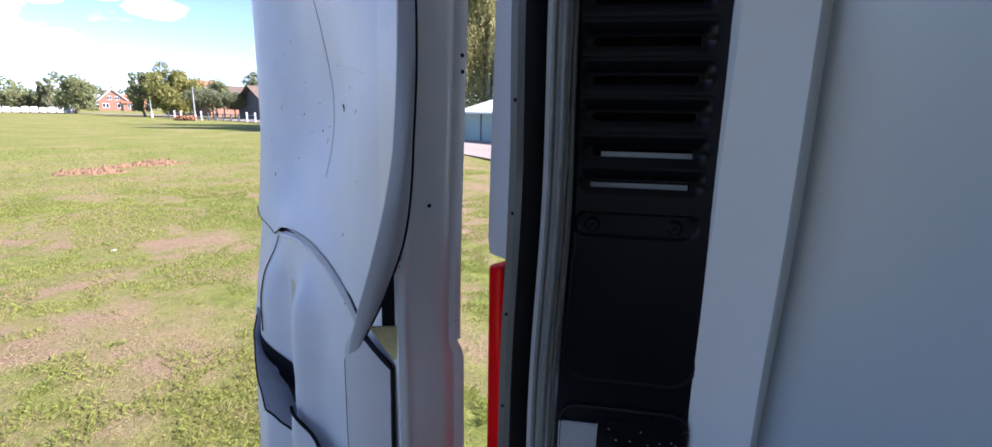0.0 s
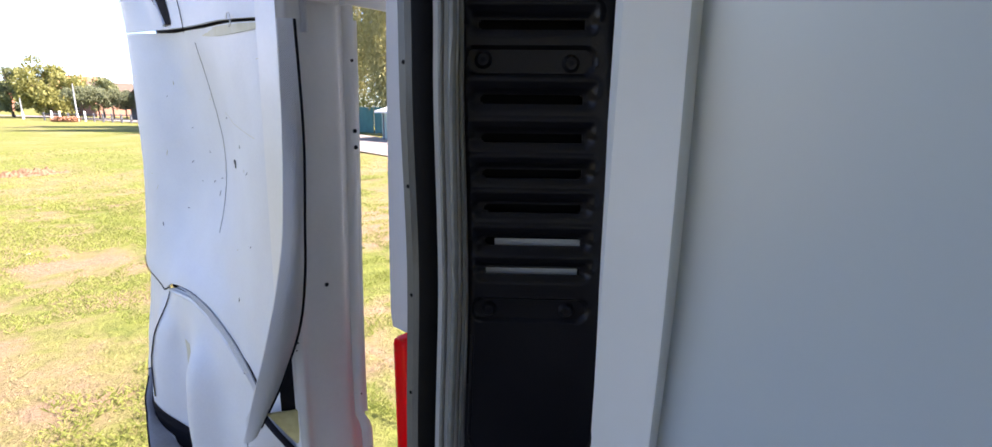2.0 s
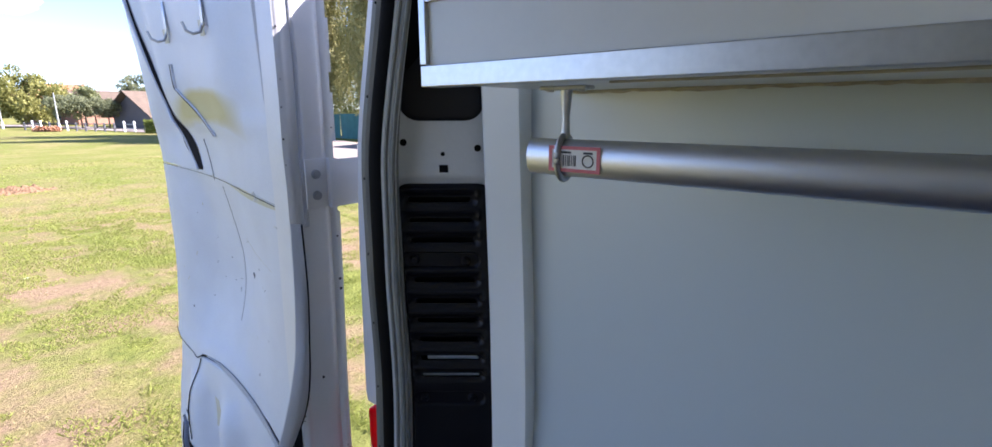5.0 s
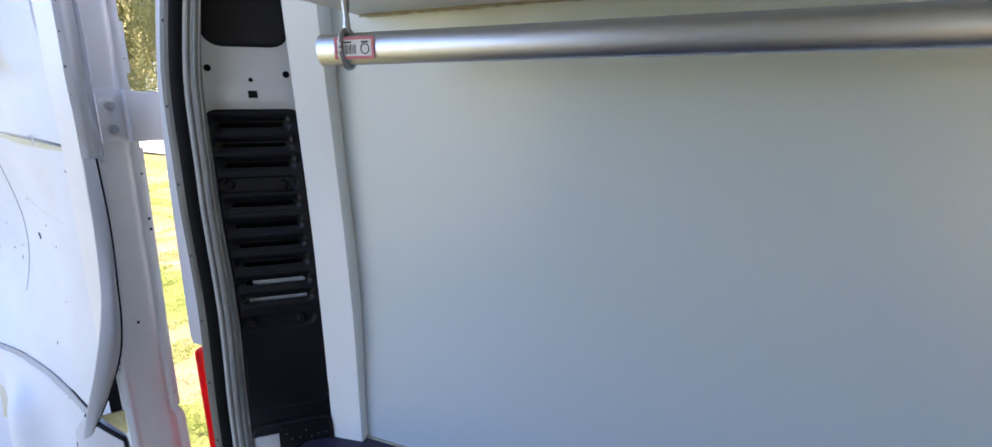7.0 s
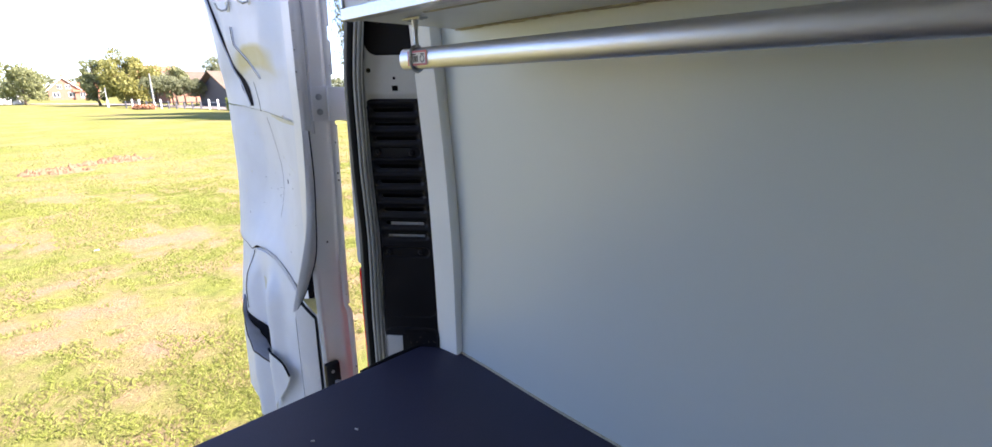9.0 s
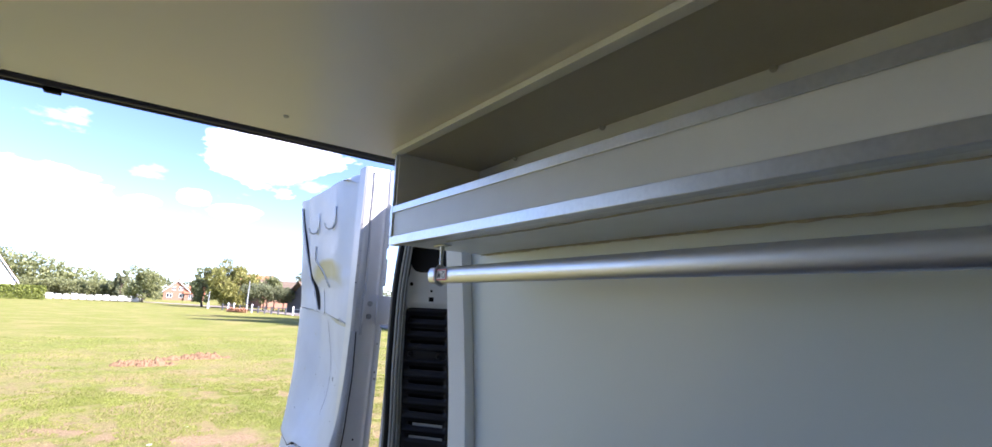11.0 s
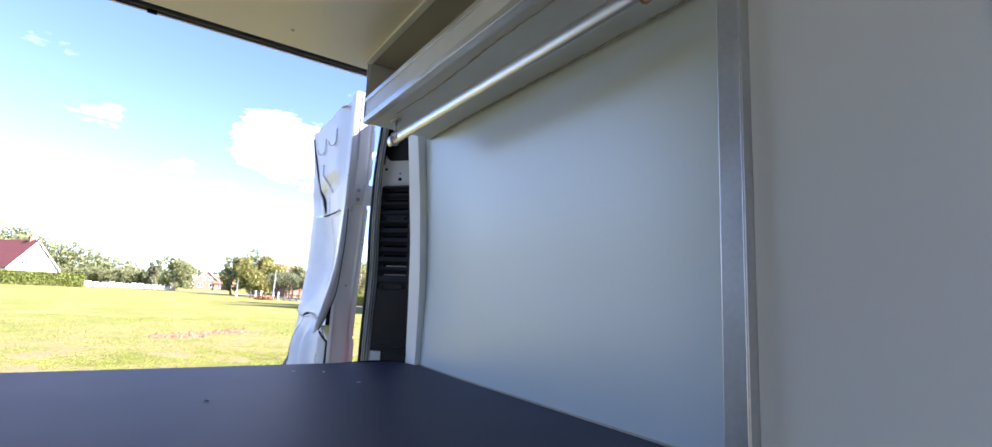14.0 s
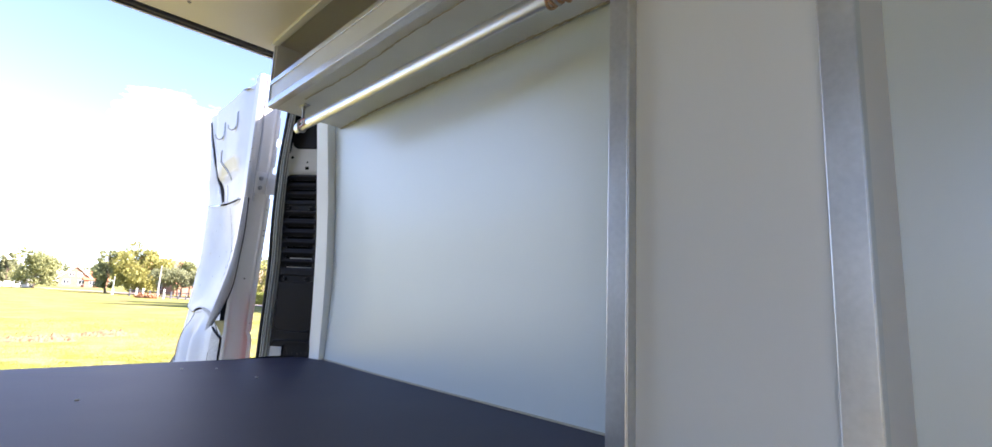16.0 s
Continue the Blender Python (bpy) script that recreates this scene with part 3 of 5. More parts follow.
part("end_board", block(X0 + 0.003, 0.478, YL - 0.014, YL - 0.0015, SB + 0.012, CEIL_Z - 0.002), BOARD, shelf)
part("end_board", block(X0 + 0.003, 0.445, YR + 0.0015, YR + 0.014, SB + 0.012, CEIL_Z - 0.002), BOARD, shelf)
# Extra layer below the ceiling, coloured darker than the ceiling outside the shelf.
part("top_board", block(X0 + 0.009, 0.452, YR + 0.016, YL - 0.016, CEIL_Z - 0.008, CEIL_Z - 0.002), DULLB, shelf, "darker grey-brown board added inside the shelf, under the ceiling")
part("end_edge", block(X0 - 0.0025, X0 + 0.003, YL - 0.008, YL, SB + 0.0165, CEIL_Z - 0.012, 0.0006), ALU, shelf)
part("end_edge", block(X0 - 0.0035, X0 + 0.003, YR - 0.001, YR + 0.024, SB + 0.0, CEIL_Z - 0.012, 0.0008), ALU, shelf, "wide aluminium upright at the open end")
part("end_edge", block(X0 + 0.003, 0.445, YR - 0.002, YR + 0.001, SB - 0.003, SB + 0.02, 0.0008), ALU, shelf)
part("back_board", sheet(lambda y, z: (wall_x(y, z) - 0.006, y, z), lin(YR + 0.016, YL - 0.016, 8), lin(SB + 0.014, CEIL_Z - 0.004, 4), (0.004, 0, 0)), BOARD, shelf)
for y in (-0.16, -0.42, -0.72, -1.0):
    part("rivet", disc((wall_x(y, 2.41) - 0.012, y, CEIL_Z - 0.0125), (-0.3, 0, -1), 0.006, 0.005, 12, 0.002), STEEL, shelf, smooth=True)
random.seed(3)
tagged(part("sealant_bead", rod([(wall_x(y, SB) - 0.006 - random.uniform(0, 0.004), y, SB - 0.001 - random.uniform(0, 0.0012)) for y in lin(-1.17, 0.01, 110)], [random.uniform(0.0014, 0.0032) for _ in range(111)], 7), CAULK, smooth=True),
       "uneven dried sealant bead under the shelf", "sealant")
tagged(part("sealant_smear", rod([(X0 + 0.05 + 0.006 * math.sin(k * 0.13) + random.uniform(-0.002, 0.002), -0.15 - k * 0.018, SB - 0.0022) for k in range(50)], [random.uniform(0.0005, 0.003) for _ in range(50)], 6, ry=0.0012), CAULK, smooth=True),
       "thin brown sealant smear on the shelf's underside", "sealant")

# ---- hanging rail ----
TX, TZ = 0.296, 2.146
rail = thing("hanging_rail", (TX, -0.6, TZ), "oval aluminium hanging rail under the shelf, scuffed", "rail")


def oval_tube(y0, y1, rx, rz, wall):
    bm = bmesh.new()
    n = 28
    loops = []
    for y, k in ((y0, 1), (y1, 1), (y1, 0), (y0, 0)):
        a, b = (rx, rz) if k else (rx - wall, rz - wall)
        loops.append([bm.verts.new((TX + a * math.cos(2 * math.pi * i / n), y, TZ + b * math.sin(2 * math.pi * i / n))) for i in range(n)])
    for k in range(4):
        for i in range(n):
            bm.faces.new((loops[k][i], loops[k][(i + 1) % n], loops[(k + 1) % 4][(i + 1) % n], loops[(k + 1) % 4][i]))
    return bm


part("tube", oval_tube(-1.146, -0.062, 0.0105, 0.017, 0.0015), ALU_TUBE, rail, smooth=True)
SY, SX = -0.112, TX - 0.0112   # the label wraps the tube beside the bracket
part("sticker", block(SX, SX + 0.0008, SY - 0.028, SY + 0.024, TZ - 0.0115, TZ + 0.0115), PAPER, rail, "white label with a pink-red border")
for y0, y1, z0, z1 in ((-0.028, 0.024, 0.0085, 0.0115), (-0.028, 0.024, -0.0115, -0.0085), (-0.028, -0.0245, -0.0085, 0.0085), (0.0205, 0.024, -0.0085, 0.0085)):
    part("border", block(SX - 0.0004, SX, SY + y0, SY + y1, TZ + z0, TZ + z1), PINK, rail)
for k in range(7):
    part("bar", block(SX - 0.0004, SX, SY - 0.004 + k * 0.002, SY - 0.004 + k * 0.002 + (0.0006 if k % 3 else 0.0011), TZ - 0.006, TZ + 0.0035), INK, rail)
for y, w in ((0.006, 0.01), (-0.016, 0.009)):
    part("bar", block(SX - 0.0004, SX, SY + y - w / 2, SY + y + w / 2, TZ + 0.005, TZ + 0.0068), INK, rail)
part("ring_print", rod([(SX - 0.0003, SY - 0.016 + 0.0052 * math.cos(a), TZ - 0.0012 + 0.0052 * math.sin(a)) for a in lin(0, 2 * math.pi, 20)[:-1]], 0.0006, 5, True), INK, rail)


def bracket(y, label):
    b = thing("rail_bracket", (TX, y, SB), label, "bracket", "rail brackets")
    part("flange", block(TX - 0.009, TX + 0.009, y - 0.024, y + 0.024, SB - 0.0065, SB - 0.003, 0.0015), STEEL, b)
    part("stem", rod([(TX, y, SB - 0.004), (TX, y, SB - 0.03), (TX, y, TZ + 0.017)], [0.006, 0.0035, 0.0045], 10), STEEL, b, smooth=True)
    part("ring", rod([(TX + 0.0135 * math.cos(a), y, TZ + 0.02 * math.sin(a)) for a in lin(0, 2 * math.pi, 24)[:-1]], 0.0032, 8, True), STEEL, b, smooth=True)
    for s in (-0.017, 0.017):
        part("screw", disc((TX, y + s, SB - 0.0072), (0, 0, -1), 0.004, 0.002, 10, 0.001), STEEL, b)
    return b


bracket(-0.098, "grey metal rail bracket screwed under the shelf")
bracket(-1.09, "grey metal rail bracket with a tan cord wound round it")
cord = thing("cord", (TX, -1.09, TZ), "tan rubber cord wound round the rail and bracket", "cord")
for k, (dy, tilt, r) in enumerate(((0.0, 0.004, 0.022), (0.012, -0.006, 0.024), (-0.01, 0.008, 0.025), (0.02, 0.012, 0.023))):
    part("loop", rod([(TX + (r - 0.007) * math.cos(a), -1.09 + dy + tilt * math.sin(a), TZ + 0.003 + r * math.sin(a)) for a in lin(0, 2 * math.pi, 24)[:-1]], 0.0028, 8, True), CORD, cord, smooth=True)

# ---- storage box below the white panel ----
def stadium(x0, x1, y0, y1, r, z0, z1, bevel):
    pts = [(x1, y0), (x1, y1)]
    pts += [(x0 + r - r * math.sin(a), y1 - r + r * math.cos(a)) for a in lin(0, math.pi / 2, 10)]
    return slab(pts + [(x0, y0)], z0, z1, bevel)


box = thing("storage_box", (0.2, -1.5, 1.1), "silver plastic box with a black lid against the white panel", "box")
BOX_Z = 1.444
part("body", stadium(0.066, 0.2365, -1.4505, -1.272, 0.1, 1.1, BOX_Z - 0.006, 0.006), SILVER, box, smooth=True)
part("lid", stadium(0.096, 0.2365, -1.4505, -1.284, 0.085, BOX_Z - 0.0055, BOX_Z, 0.003), BLACKP, box, "black lid with a shallow oval inlay", smooth=True)
part("inlay", rod([(0.188 + 0.03 * math.cos(a), -1.352 + 0.052 * math.sin(a), BOX_Z + 0.0002) for a in lin(0, 2 * math.pi, 30)[:-1]], 0.0014, 6, True), RUBBER, box, smooth=True)
part("inlay", disc((0.166, -1.43, BOX_Z + 0.0002), (0, 0, 1), 0.012, 0.001, 20), RUBBER, box)
part("wood_strip", block(0.222, 0.245, -1.2715, -1.2655, 1.1, BOX_Z - 0.022, 0.001), WOOD, box, "pale pine strip")
part("catch", merge(block(0.22, 0.244, -1.273, -1.2655, BOX_Z - 0.021, BOX_Z - 0.004, 0.002), disc((0.218, -1.27, BOX_Z - 0.012), (-1, 0, 0), 0.004, 0.004, 10)), STEEL, box, "small metal catch")
tagged(part("panel_gasket", block(0.224, 0.2375, -1.4525, -1.2655, BOX_Z + 0.0005, BOX_Z + 0.005, 0.001), DARKGAP), "dark strip under the white panel", "strip")

# ---- rear pillar ----
PO = Vector((0.405, 0.287, 0))
PU, PN = Vector((0.62, -0.785, 0)).normalized(), Vector((-0.785, -0.62, 0)).normalized()


def lean_x(z):
    return lerp_table(z, [(0.6, 0.01), (1.45, 0.011), (1.7, 0.011), (1.95, 0.0), (2.2, -0.003), (2.5, -0.016)])


def lean_y(z):
    return lerp_table(z, [(0.6, -0.004), (1.45, -0.006), (1.7, -0.013), (1.95, -0.013), (2.13, -0.004), (2.5, 0.0)])


def slope(z):
    """The rear opening slopes forwards towards the roof."""
    return lerp_table(z, [(0.6, 0.0), (1.5, 0.0), (1.9, -0.012), (2.1, -0.028), (2.37, -0.1), (2.5, -0.135)])


def onp(u, z, d=0.0):
    return PO + PU * u + PN * d + Vector((lean_x(z), lean_y(z) + slope(z) * (1 - step(u, -0.012, 0.012)), z + 0.001))


def rounded(u, z, u0, u1, z0, z1, r):
    """Signed distance to a rounded rectangle, minus inside."""
    cu, cz = (u0 + u1) / 2, (z0 + z1) / 2
    du, dz = abs(u - cu) - (u1 - u0) / 2 + r, abs(z - cz) - (z1 - z0) / 2 + r
    return math.hypot(max(du, 0), max(dz, 0)) + min(max(du, dz), 0) - r


VENT, UPPER, LOWER = (0.0, 0.158, 1.497, 2.074, 0.024), (0.018, 0.15, 2.172, 2.5, 0.03), (0.002, 0.158, 0.9, 1.477, 0.016)
def plate(u0, u1, z0, z1, r, depth, nu, nz, thick, keep=None):
    """A rounded plate on the pillar: rows are drawn in towards the rounded corners."""
    def f(s, z):
        e = min(z - z0, z1 - z)
        cut = r - math.sqrt(max(0, r * r - (r - e) ** 2)) if e < r else 0.0
        u = u0 + cut + s * (u1 - u0 - 2 * cut)
        return onp(u, z, depth(u, z))
    zs = sorted({*lin(z0, z1, nz), *[z0 + r * (1 - math.cos(k * 0.26)) for k in range(7)], *[z1 - r * (1 - math.cos(k * 0.26)) for k in range(7)]})
    return sheet(f, lin(0, 1, nu), zs, PN * -thick, keep and (lambda s, z: keep(u0 + s * (u1 - u0), z)))


pillar = thing("rear_pillar", (0.45, 0.3, 0.6), "light grey painted rear pillar of the van with black vent covers", "pillar")


def pillar_depth(u, z):
    d = 0.0
    for r in (VENT, LOWER):
        d -= 0.008 * (1 - step(rounded(u, z, *r), 0.001, 0.012))
    d += 0.004 * bell(u, -0.012, 0.006)
    d -= 0.003 * bell(z, 2.112, 0.0015)
    return d


part("inner_panel", sheet(lambda u, z: onp(u, z, pillar_depth(u, z)), lin(-0.034, 0.215, 80), lin(0.62, 2.46, 300), PN * -0.002, lambda u, z: rounded(u, z, 0.012, 0.135, 1.53, 2.06, 0.01) > 0), PAINT, pillar, smooth=True)
# Added sheet whose near-black colour stands for the unlit depth behind the slots.
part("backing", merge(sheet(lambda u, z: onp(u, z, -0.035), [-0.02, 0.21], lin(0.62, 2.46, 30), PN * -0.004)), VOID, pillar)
part("upper_cover", plate(*UPPER, lambda u, z: 0.0005 + 0.002 * step(-rounded(u, z, *UPPER), 0.0, 0.006), 30, 60, 0.003), BLACKP, pillar, "flat black cover in the upper opening", smooth=True)
# Holes are not cut: their inner shade is drawn as near-black discs.
for u, z, r in ((0.022, 2.139, 0.0055), (0.138, 2.13, 0.0055), (0.083, 2.121, 0.0035)):
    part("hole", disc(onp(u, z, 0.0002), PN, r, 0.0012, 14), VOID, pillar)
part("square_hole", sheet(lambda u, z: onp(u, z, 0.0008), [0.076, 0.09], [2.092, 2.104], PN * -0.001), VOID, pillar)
part("bead", rod([onp(-0.026, z, 0.005) for z in lin(0.62, 2.46, 90)], 0.003, 8), SEALER, pillar, smooth=True)
part("bead", rod([onp(-0.015, z, 0.0075) for z in lin(0.62, 2.46, 90)], 0.004, 8), SEALER, pillar, smooth=True)
part("bead", rod([onp(-0.0055, z, 0.003) for z in lin(0.62, 2.46, 90)], 0.0025, 8), SEALER, pillar, smooth=True)

part("black_base", plate(0.0005, 0.1575, 1.3, 1.6, 0.001, lambda u, z: 0.0006, 6, 12, 0.004), BLACKP, pillar)
SLOTS = (2.048, 2.014, 1.981, 1.912, 1.8745, 1.839, 1.803, 1.766, 1.733)
SCREWS = ((0.024, 1.949), (0.108, 1.946), (0.024, 1.69), (0.108, 1.69))


def vent_depth(u, z):
    d = 0.004 * step(-rounded(u, z, *VENT), 0.0, 0.008) - 0.003
    for s in SLOTS:
        if abs(z - s) < 0.022:
            e = rounded(u, z, 0.01, 0.13, s - 0.0085, s + 0.0085, 0.008)
            d -= 0.009 * (1 - step(e, -0.004, 0.004)) * (0.4 + 0.6 * step(z, s - 0.008, s + 0.006))
            d += 0.003 * (1 - step(abs(rounded(u, z, 0.006, 0.134, s + 0.004, s + 0.018, 0.006)), 0.0, 0.006))
    for s in (1.948, 1.69):
        e = rounded(u, z, 0.006, 0.13, s - 0.012, s + 0.012, 0.011)
        d -= 0.0055 * (1 - step(e, -0.001, 0.002))
    return d


def vent_open(u, z):
    return not any(abs(z - s) < 0.01 and rounded(u, z, 0.02, 0.122, s - 0.004, s + 0.0045, 0.004) < 0 for s in SLOTS)


vent = part("vent_cover", plate(*VENT, vent_depth, 64, 320, 0.0025, vent_open), BLACKP, pillar, "black plastic cover with nine louvre slots", smooth=True)
for u, z in SCREWS:
    part("screw", merge(disc(onp(u, z, -0.001), PN, 0.0085, 0.005, 18, 0.003), disc(onp(u, z, 0.0016), PN, 0.0045, 0.0012, 12)), BLACKP, vent, smooth=True)
    part("screw_socket", disc(onp(u, z, 0.0024), PN, 0.0026, 0.001, 6), DARKGAP, vent, "worn screw socket")
for z, u0, u1 in ((1.7625, 0.03, 0.122), (1.7295, 0.02, 0.12)):
    part("bracket_behind", sheet(lambda u, v: onp(u, v, -0.016), [u0, u1], [z - 0.004, z + 0.004], PN * -0.002), PAINT, vent, "pale metal showing through the slot")
low = part("lower_cover", plate(*LOWER, lambda u, z: 0.0035 * step(-rounded(u, z, *LOWER), 0, 0.008) - 0.002 - 0.004 * (1 - step(rounded(u, z, 0.05, 0.145, 1.2, 1.452, 0.012), -0.004, 0.004)), 28, 90, 0.003), BLACKP, pillar, "black lower cover with a recessed field", smooth=True)


def rim_path(u0, u1, z_far, z_edge, rad, d):
    """Up one side, round two corners and back: the rolled rim of a cover."""
    way = 1 if z_edge > z_far else -1
    arc = [(rad * (1 - math.cos(a)), rad * (1 - math.sin(a))) for a in lin(0, math.pi / 2, 8)]
    pts = [(u0, z_far)] + [(u0 + p, z_edge - way * q) for p, q in arc] + [(u1 - p, z_edge - way * q) for p, q in arc[::-1]] + [(u1, z_far)]
    return [onp(u, z, d) for u, z in pts]


part("rim", rod(rim_path(0.006, 0.148, 1.37, 1.472, 0.02, 0.0025), 0.0032, 8), BLACKP, low, smooth=True)
part("rim", rod(rim_path(0.006, 0.148, 1.66, 1.506, 0.026, 0.0), 0.0026, 8), BLACKP, vent, smooth=True)
random.seed(23)
for k in range(8):
    q = onp(random.uniform(0.055, 0.14), random.choice((1.431, 1.433, 1.445)) + random.uniform(-0.003, 0.003), -0.001)
    part("sawdust", block(q.x - 0.0016, q.x + 0.0016, q.y - 0.002, q.y + 0.002, q.z - 0.0007, q.z + 0.0007), CAULK, low)
part("hatched_plate", sheet(lambda u, z: onp(u, z, 0.0055), [0.004, 0.049], [1.33, 1.45], PN * -0.003), HATCH, low, "pale hatched plate")
for u in (0.05, 0.11):
    part("screw", disc(onp(u, 1.459, 0.0012), PN, 0.005, 0.003, 12, 0.001), BLACKP, low)

seal = thing("door_seal", (0.39, 0.34, 0.62), "black ribbed rubber seal round the rear opening", "seal")


def seal_x(z):
    return 0.392 + lean_x(z) + 0.002


def rake(z):
    return lean_y(z) + slope(z)


part("band", sheet(lambda y, z: (seal_x(z) - 0.011 * math.sin(math.pi * min(1, max(0, (y - 0.316) / 0.042))) ** 0.7, y + rake(z), z), lin(0.316, 0.358, 14), lin(0.62, 2.46, 60), (0.02, 0, 0)), RUBBER, seal, smooth=True)
for k in range(5):
    part("fine_rib", rod([(seal_x(z) - 0.0085 + 0.0011 * k, 0.346 + 0.0036 * k + rake(z), z) for z in lin(0.62, 2.46, 30)], 0.0014, 6), FLANGE, seal, smooth=True)
flange = thing("body_flange", (0.4, 0.375, 0.62), "dark grey sheet-metal flange edge with small dots beside the seal", "flange")
part("plate", sheet(lambda y, z: (seal_x(z), y + rake(z), z), [0.358, 0.377], lin(0.62, 2.46, 40), (0.004, 0, 0)), FLANGE, flange)
for k in range(9):
    part("dot", disc((seal_x(1.3 + 0.13 * k) - 0.0005, 0.369 + rake(1.3 + 0.13 * k), 1.3 + 0.13 * k), (-1, 0, 0), 0.0022, 0.001, 8), VOID, flange)

corner = thing("body_corner", (0.5, 0.4, 0.5), "white outer corner of the van beside the rear door", "van body")
# The block behind the skin is added unseen, to shade part of the door's edge.
part("upper_skin", merge(sheet(lambda x, z: (x - 0.003 * step(z, 1.62, 1.63), 0.388 + 0.8 * slope(z), z), lin(0.43, 0.62, 6), lin(1.62, 2.48, 40), (0, 0.036, 0)), block(0.5, 0.598, 0.28, 0.384, 1.61, 2.49)), BODY, corner, smooth=True)
part("lower_skin", block(0.5, 0.615, 0.28, 0.4, 0.5, 1.605, 0.004), BODY, corner)
lamp = thing("tail_lamp", (0.48, 0.43, 0.95), "tall glossy red tail lamp on the van's corner", "tail lamp")
part("lens", block(0.428, 0.6, 0.3955, 0.426, 0.9, 1.605, 0.008, seg=3), RED, lamp, smooth=True)
part("gasket", block(0.43, 0.6, 0.387, 0.395, 0.9, 1.611, 0.002), RUBBER, lamp)

# ---- rear door ----
def door_x(y, z):
    """The inner face of the open door: upright at the hinge, bellied and twisted inwards towards its free edge."""
    belly = lerp_table(z, [(0.6, 0.115), (1.0, 0.1), (1.3, 0.08), (1.5, 0.05), (1.8, 0.012), (2.05, 0.0), (2.25, 0.006), (2.55, 0.03)])
    return 0.388 - belly * step(y, 0.56, 1.05)


CREASE = [(0.58, 1.42), (0.7, 1.475), (0.744, 1.51), (0.8, 1.538), (0.87, 1.556), (0.936, 1.56), (1.032, 1.55), (1.068, 1.532), (1.2, 1.545), (1.24, 1.562)]
SEAM = [(0.56, 2.014), (0.8, 2.033), (1.08, 2.045), (1.24, 2.05)]


def crumple(y, z, k):
    return 0.003 * noise.noise(Vector((y * 7, z * 6, k))) + 0.0012 * noise.noise(Vector((y * 23, z * 19, k + 4)))


def upper_x(y, z):
    d = 0.010 + 0.02 * step(z, 2.13, 2.26) * step(y, 0.66, 0.8) * (1 - step(y, 1.12, 1.2))
    d += 0.008 * bell(z, 2.17, 0.03) * bell(y, 0.92, 0.2) + 0.01 * bell(y, 1.19, 0.03) * step(z, 2.05, 2.2)
    d -= 0.012 * bell(y, 1.11, 0.03) * step(z, 2.06, 2.2)
    d += 0.008 * step(0.58 - y, 0, 0.03) * -1 + crumple(y, z, 1.0)
    return door_x(y, z) - d


def middle_x(y, z):
    d = 0.008 - 0.04 * bell(y, 0.9, 0.15) * bell(z, 1.8, 0.2) - 0.016 * bell(y, 1.04, 0.07) * step(z, 1.55, 1.7)
    d += 0.003 * bell(y, 1.2, 0.05) + 0.01 * bell(z, lerp_table(y, CREASE) + 0.01, 0.035) * bell(y, 0.95, 0.2)
    d -= 0.01 * step(0.6 - y, 0, 0.05)
    return door_x(y, z) - d - crumple(y, z, 2.0)


def lower_x(y, z):
    c = lerp_table(y, CREASE)
    d = 0.004 + 0.03 * bell(y, 0.86 + 0.12 * (z - 1.3), 0.035) * step(c - z, 0.02, 0.14) - 0.024 * bell(y, 0.95 + 0.1 * (z - 1.3), 0.04) * step(c - z, 0.03, 0.2)
    d += 0.022 * bell(y, 1.05 + 0.15 * (z - 1.3), 0.045) * step(c - z, 0.0, 0.1) - 0.008 * bell(y, 1.0, 0.02) * bell(z, 1.42, 0.05)
    d -= 0.012 * step(0.7 - y, 0, 0.08)
    return door_x(y, z) - d - 1.6 * crumple(y, z, 3.0)


def edge_face(s, z):
    """The hinge-side edge of the door: a bare face turned towards the van, stepped out below."""
    low = step(1.492 - z, 0, 0.012)
    fold = 0.006 * bell(s, 0.86, 0.05) - 0.004 * bell(s, 0.1, 0.05)
    dent = 0.003 * bell(z, 2.14, 0.05) + 0.0015 * noise.noise(Vector((s * 3, z * 5, 8)))
    return (0.355 + 0.089 * s + 0.011 * low * step(s, 0.7, 0.95), 0.551 - 0.014 * s + fold + dent, z)


door = thing("rear_door", (0.41, 0.85, 0.62), "open grey-white rear door of the van with a dented torn inner cover", "door")
part("shell", sheet(lambda y, z: (door_x(y, z) + 0.05, y, z), lin(0.6, 1.225, 14), lin(0.62, 2.515, 40), (0.02, 0, 0)), DOORP, door, smooth=True)
part("hinge_frame", sheet(edge_face, lin(0, 1, 24), lin(0.62, 2.525, 130), (0.0, 0.05, 0)), DOORP, door, "bare grey-white metal edge of the door", smooth=True)
part("edge_flange", merge(*[sheet(lambda s, z: (0.443 + 0.007 * s, 0.542 - 0.003 * s, z), [0, 1], lin(a, b, 8), (0, 0.003, 0)) for a, b in ((1.5, 2.02), (2.15, 2.235), (2.27, 2.36), (2.4, 2.5))]), DOORP, door)
for z, s in ((1.89, 0.97), (1.87, 0.98), (1.25, 0.9), (1.29, 0.95), (1.7, 0.5)):
    part("paint_chip", disc(tuple(Vector(edge_face(s, z)) + Vector((0, -0.0004, 0))), (0, -1, 0), 0.0028, 0.001, 7), DARKGAP, door)

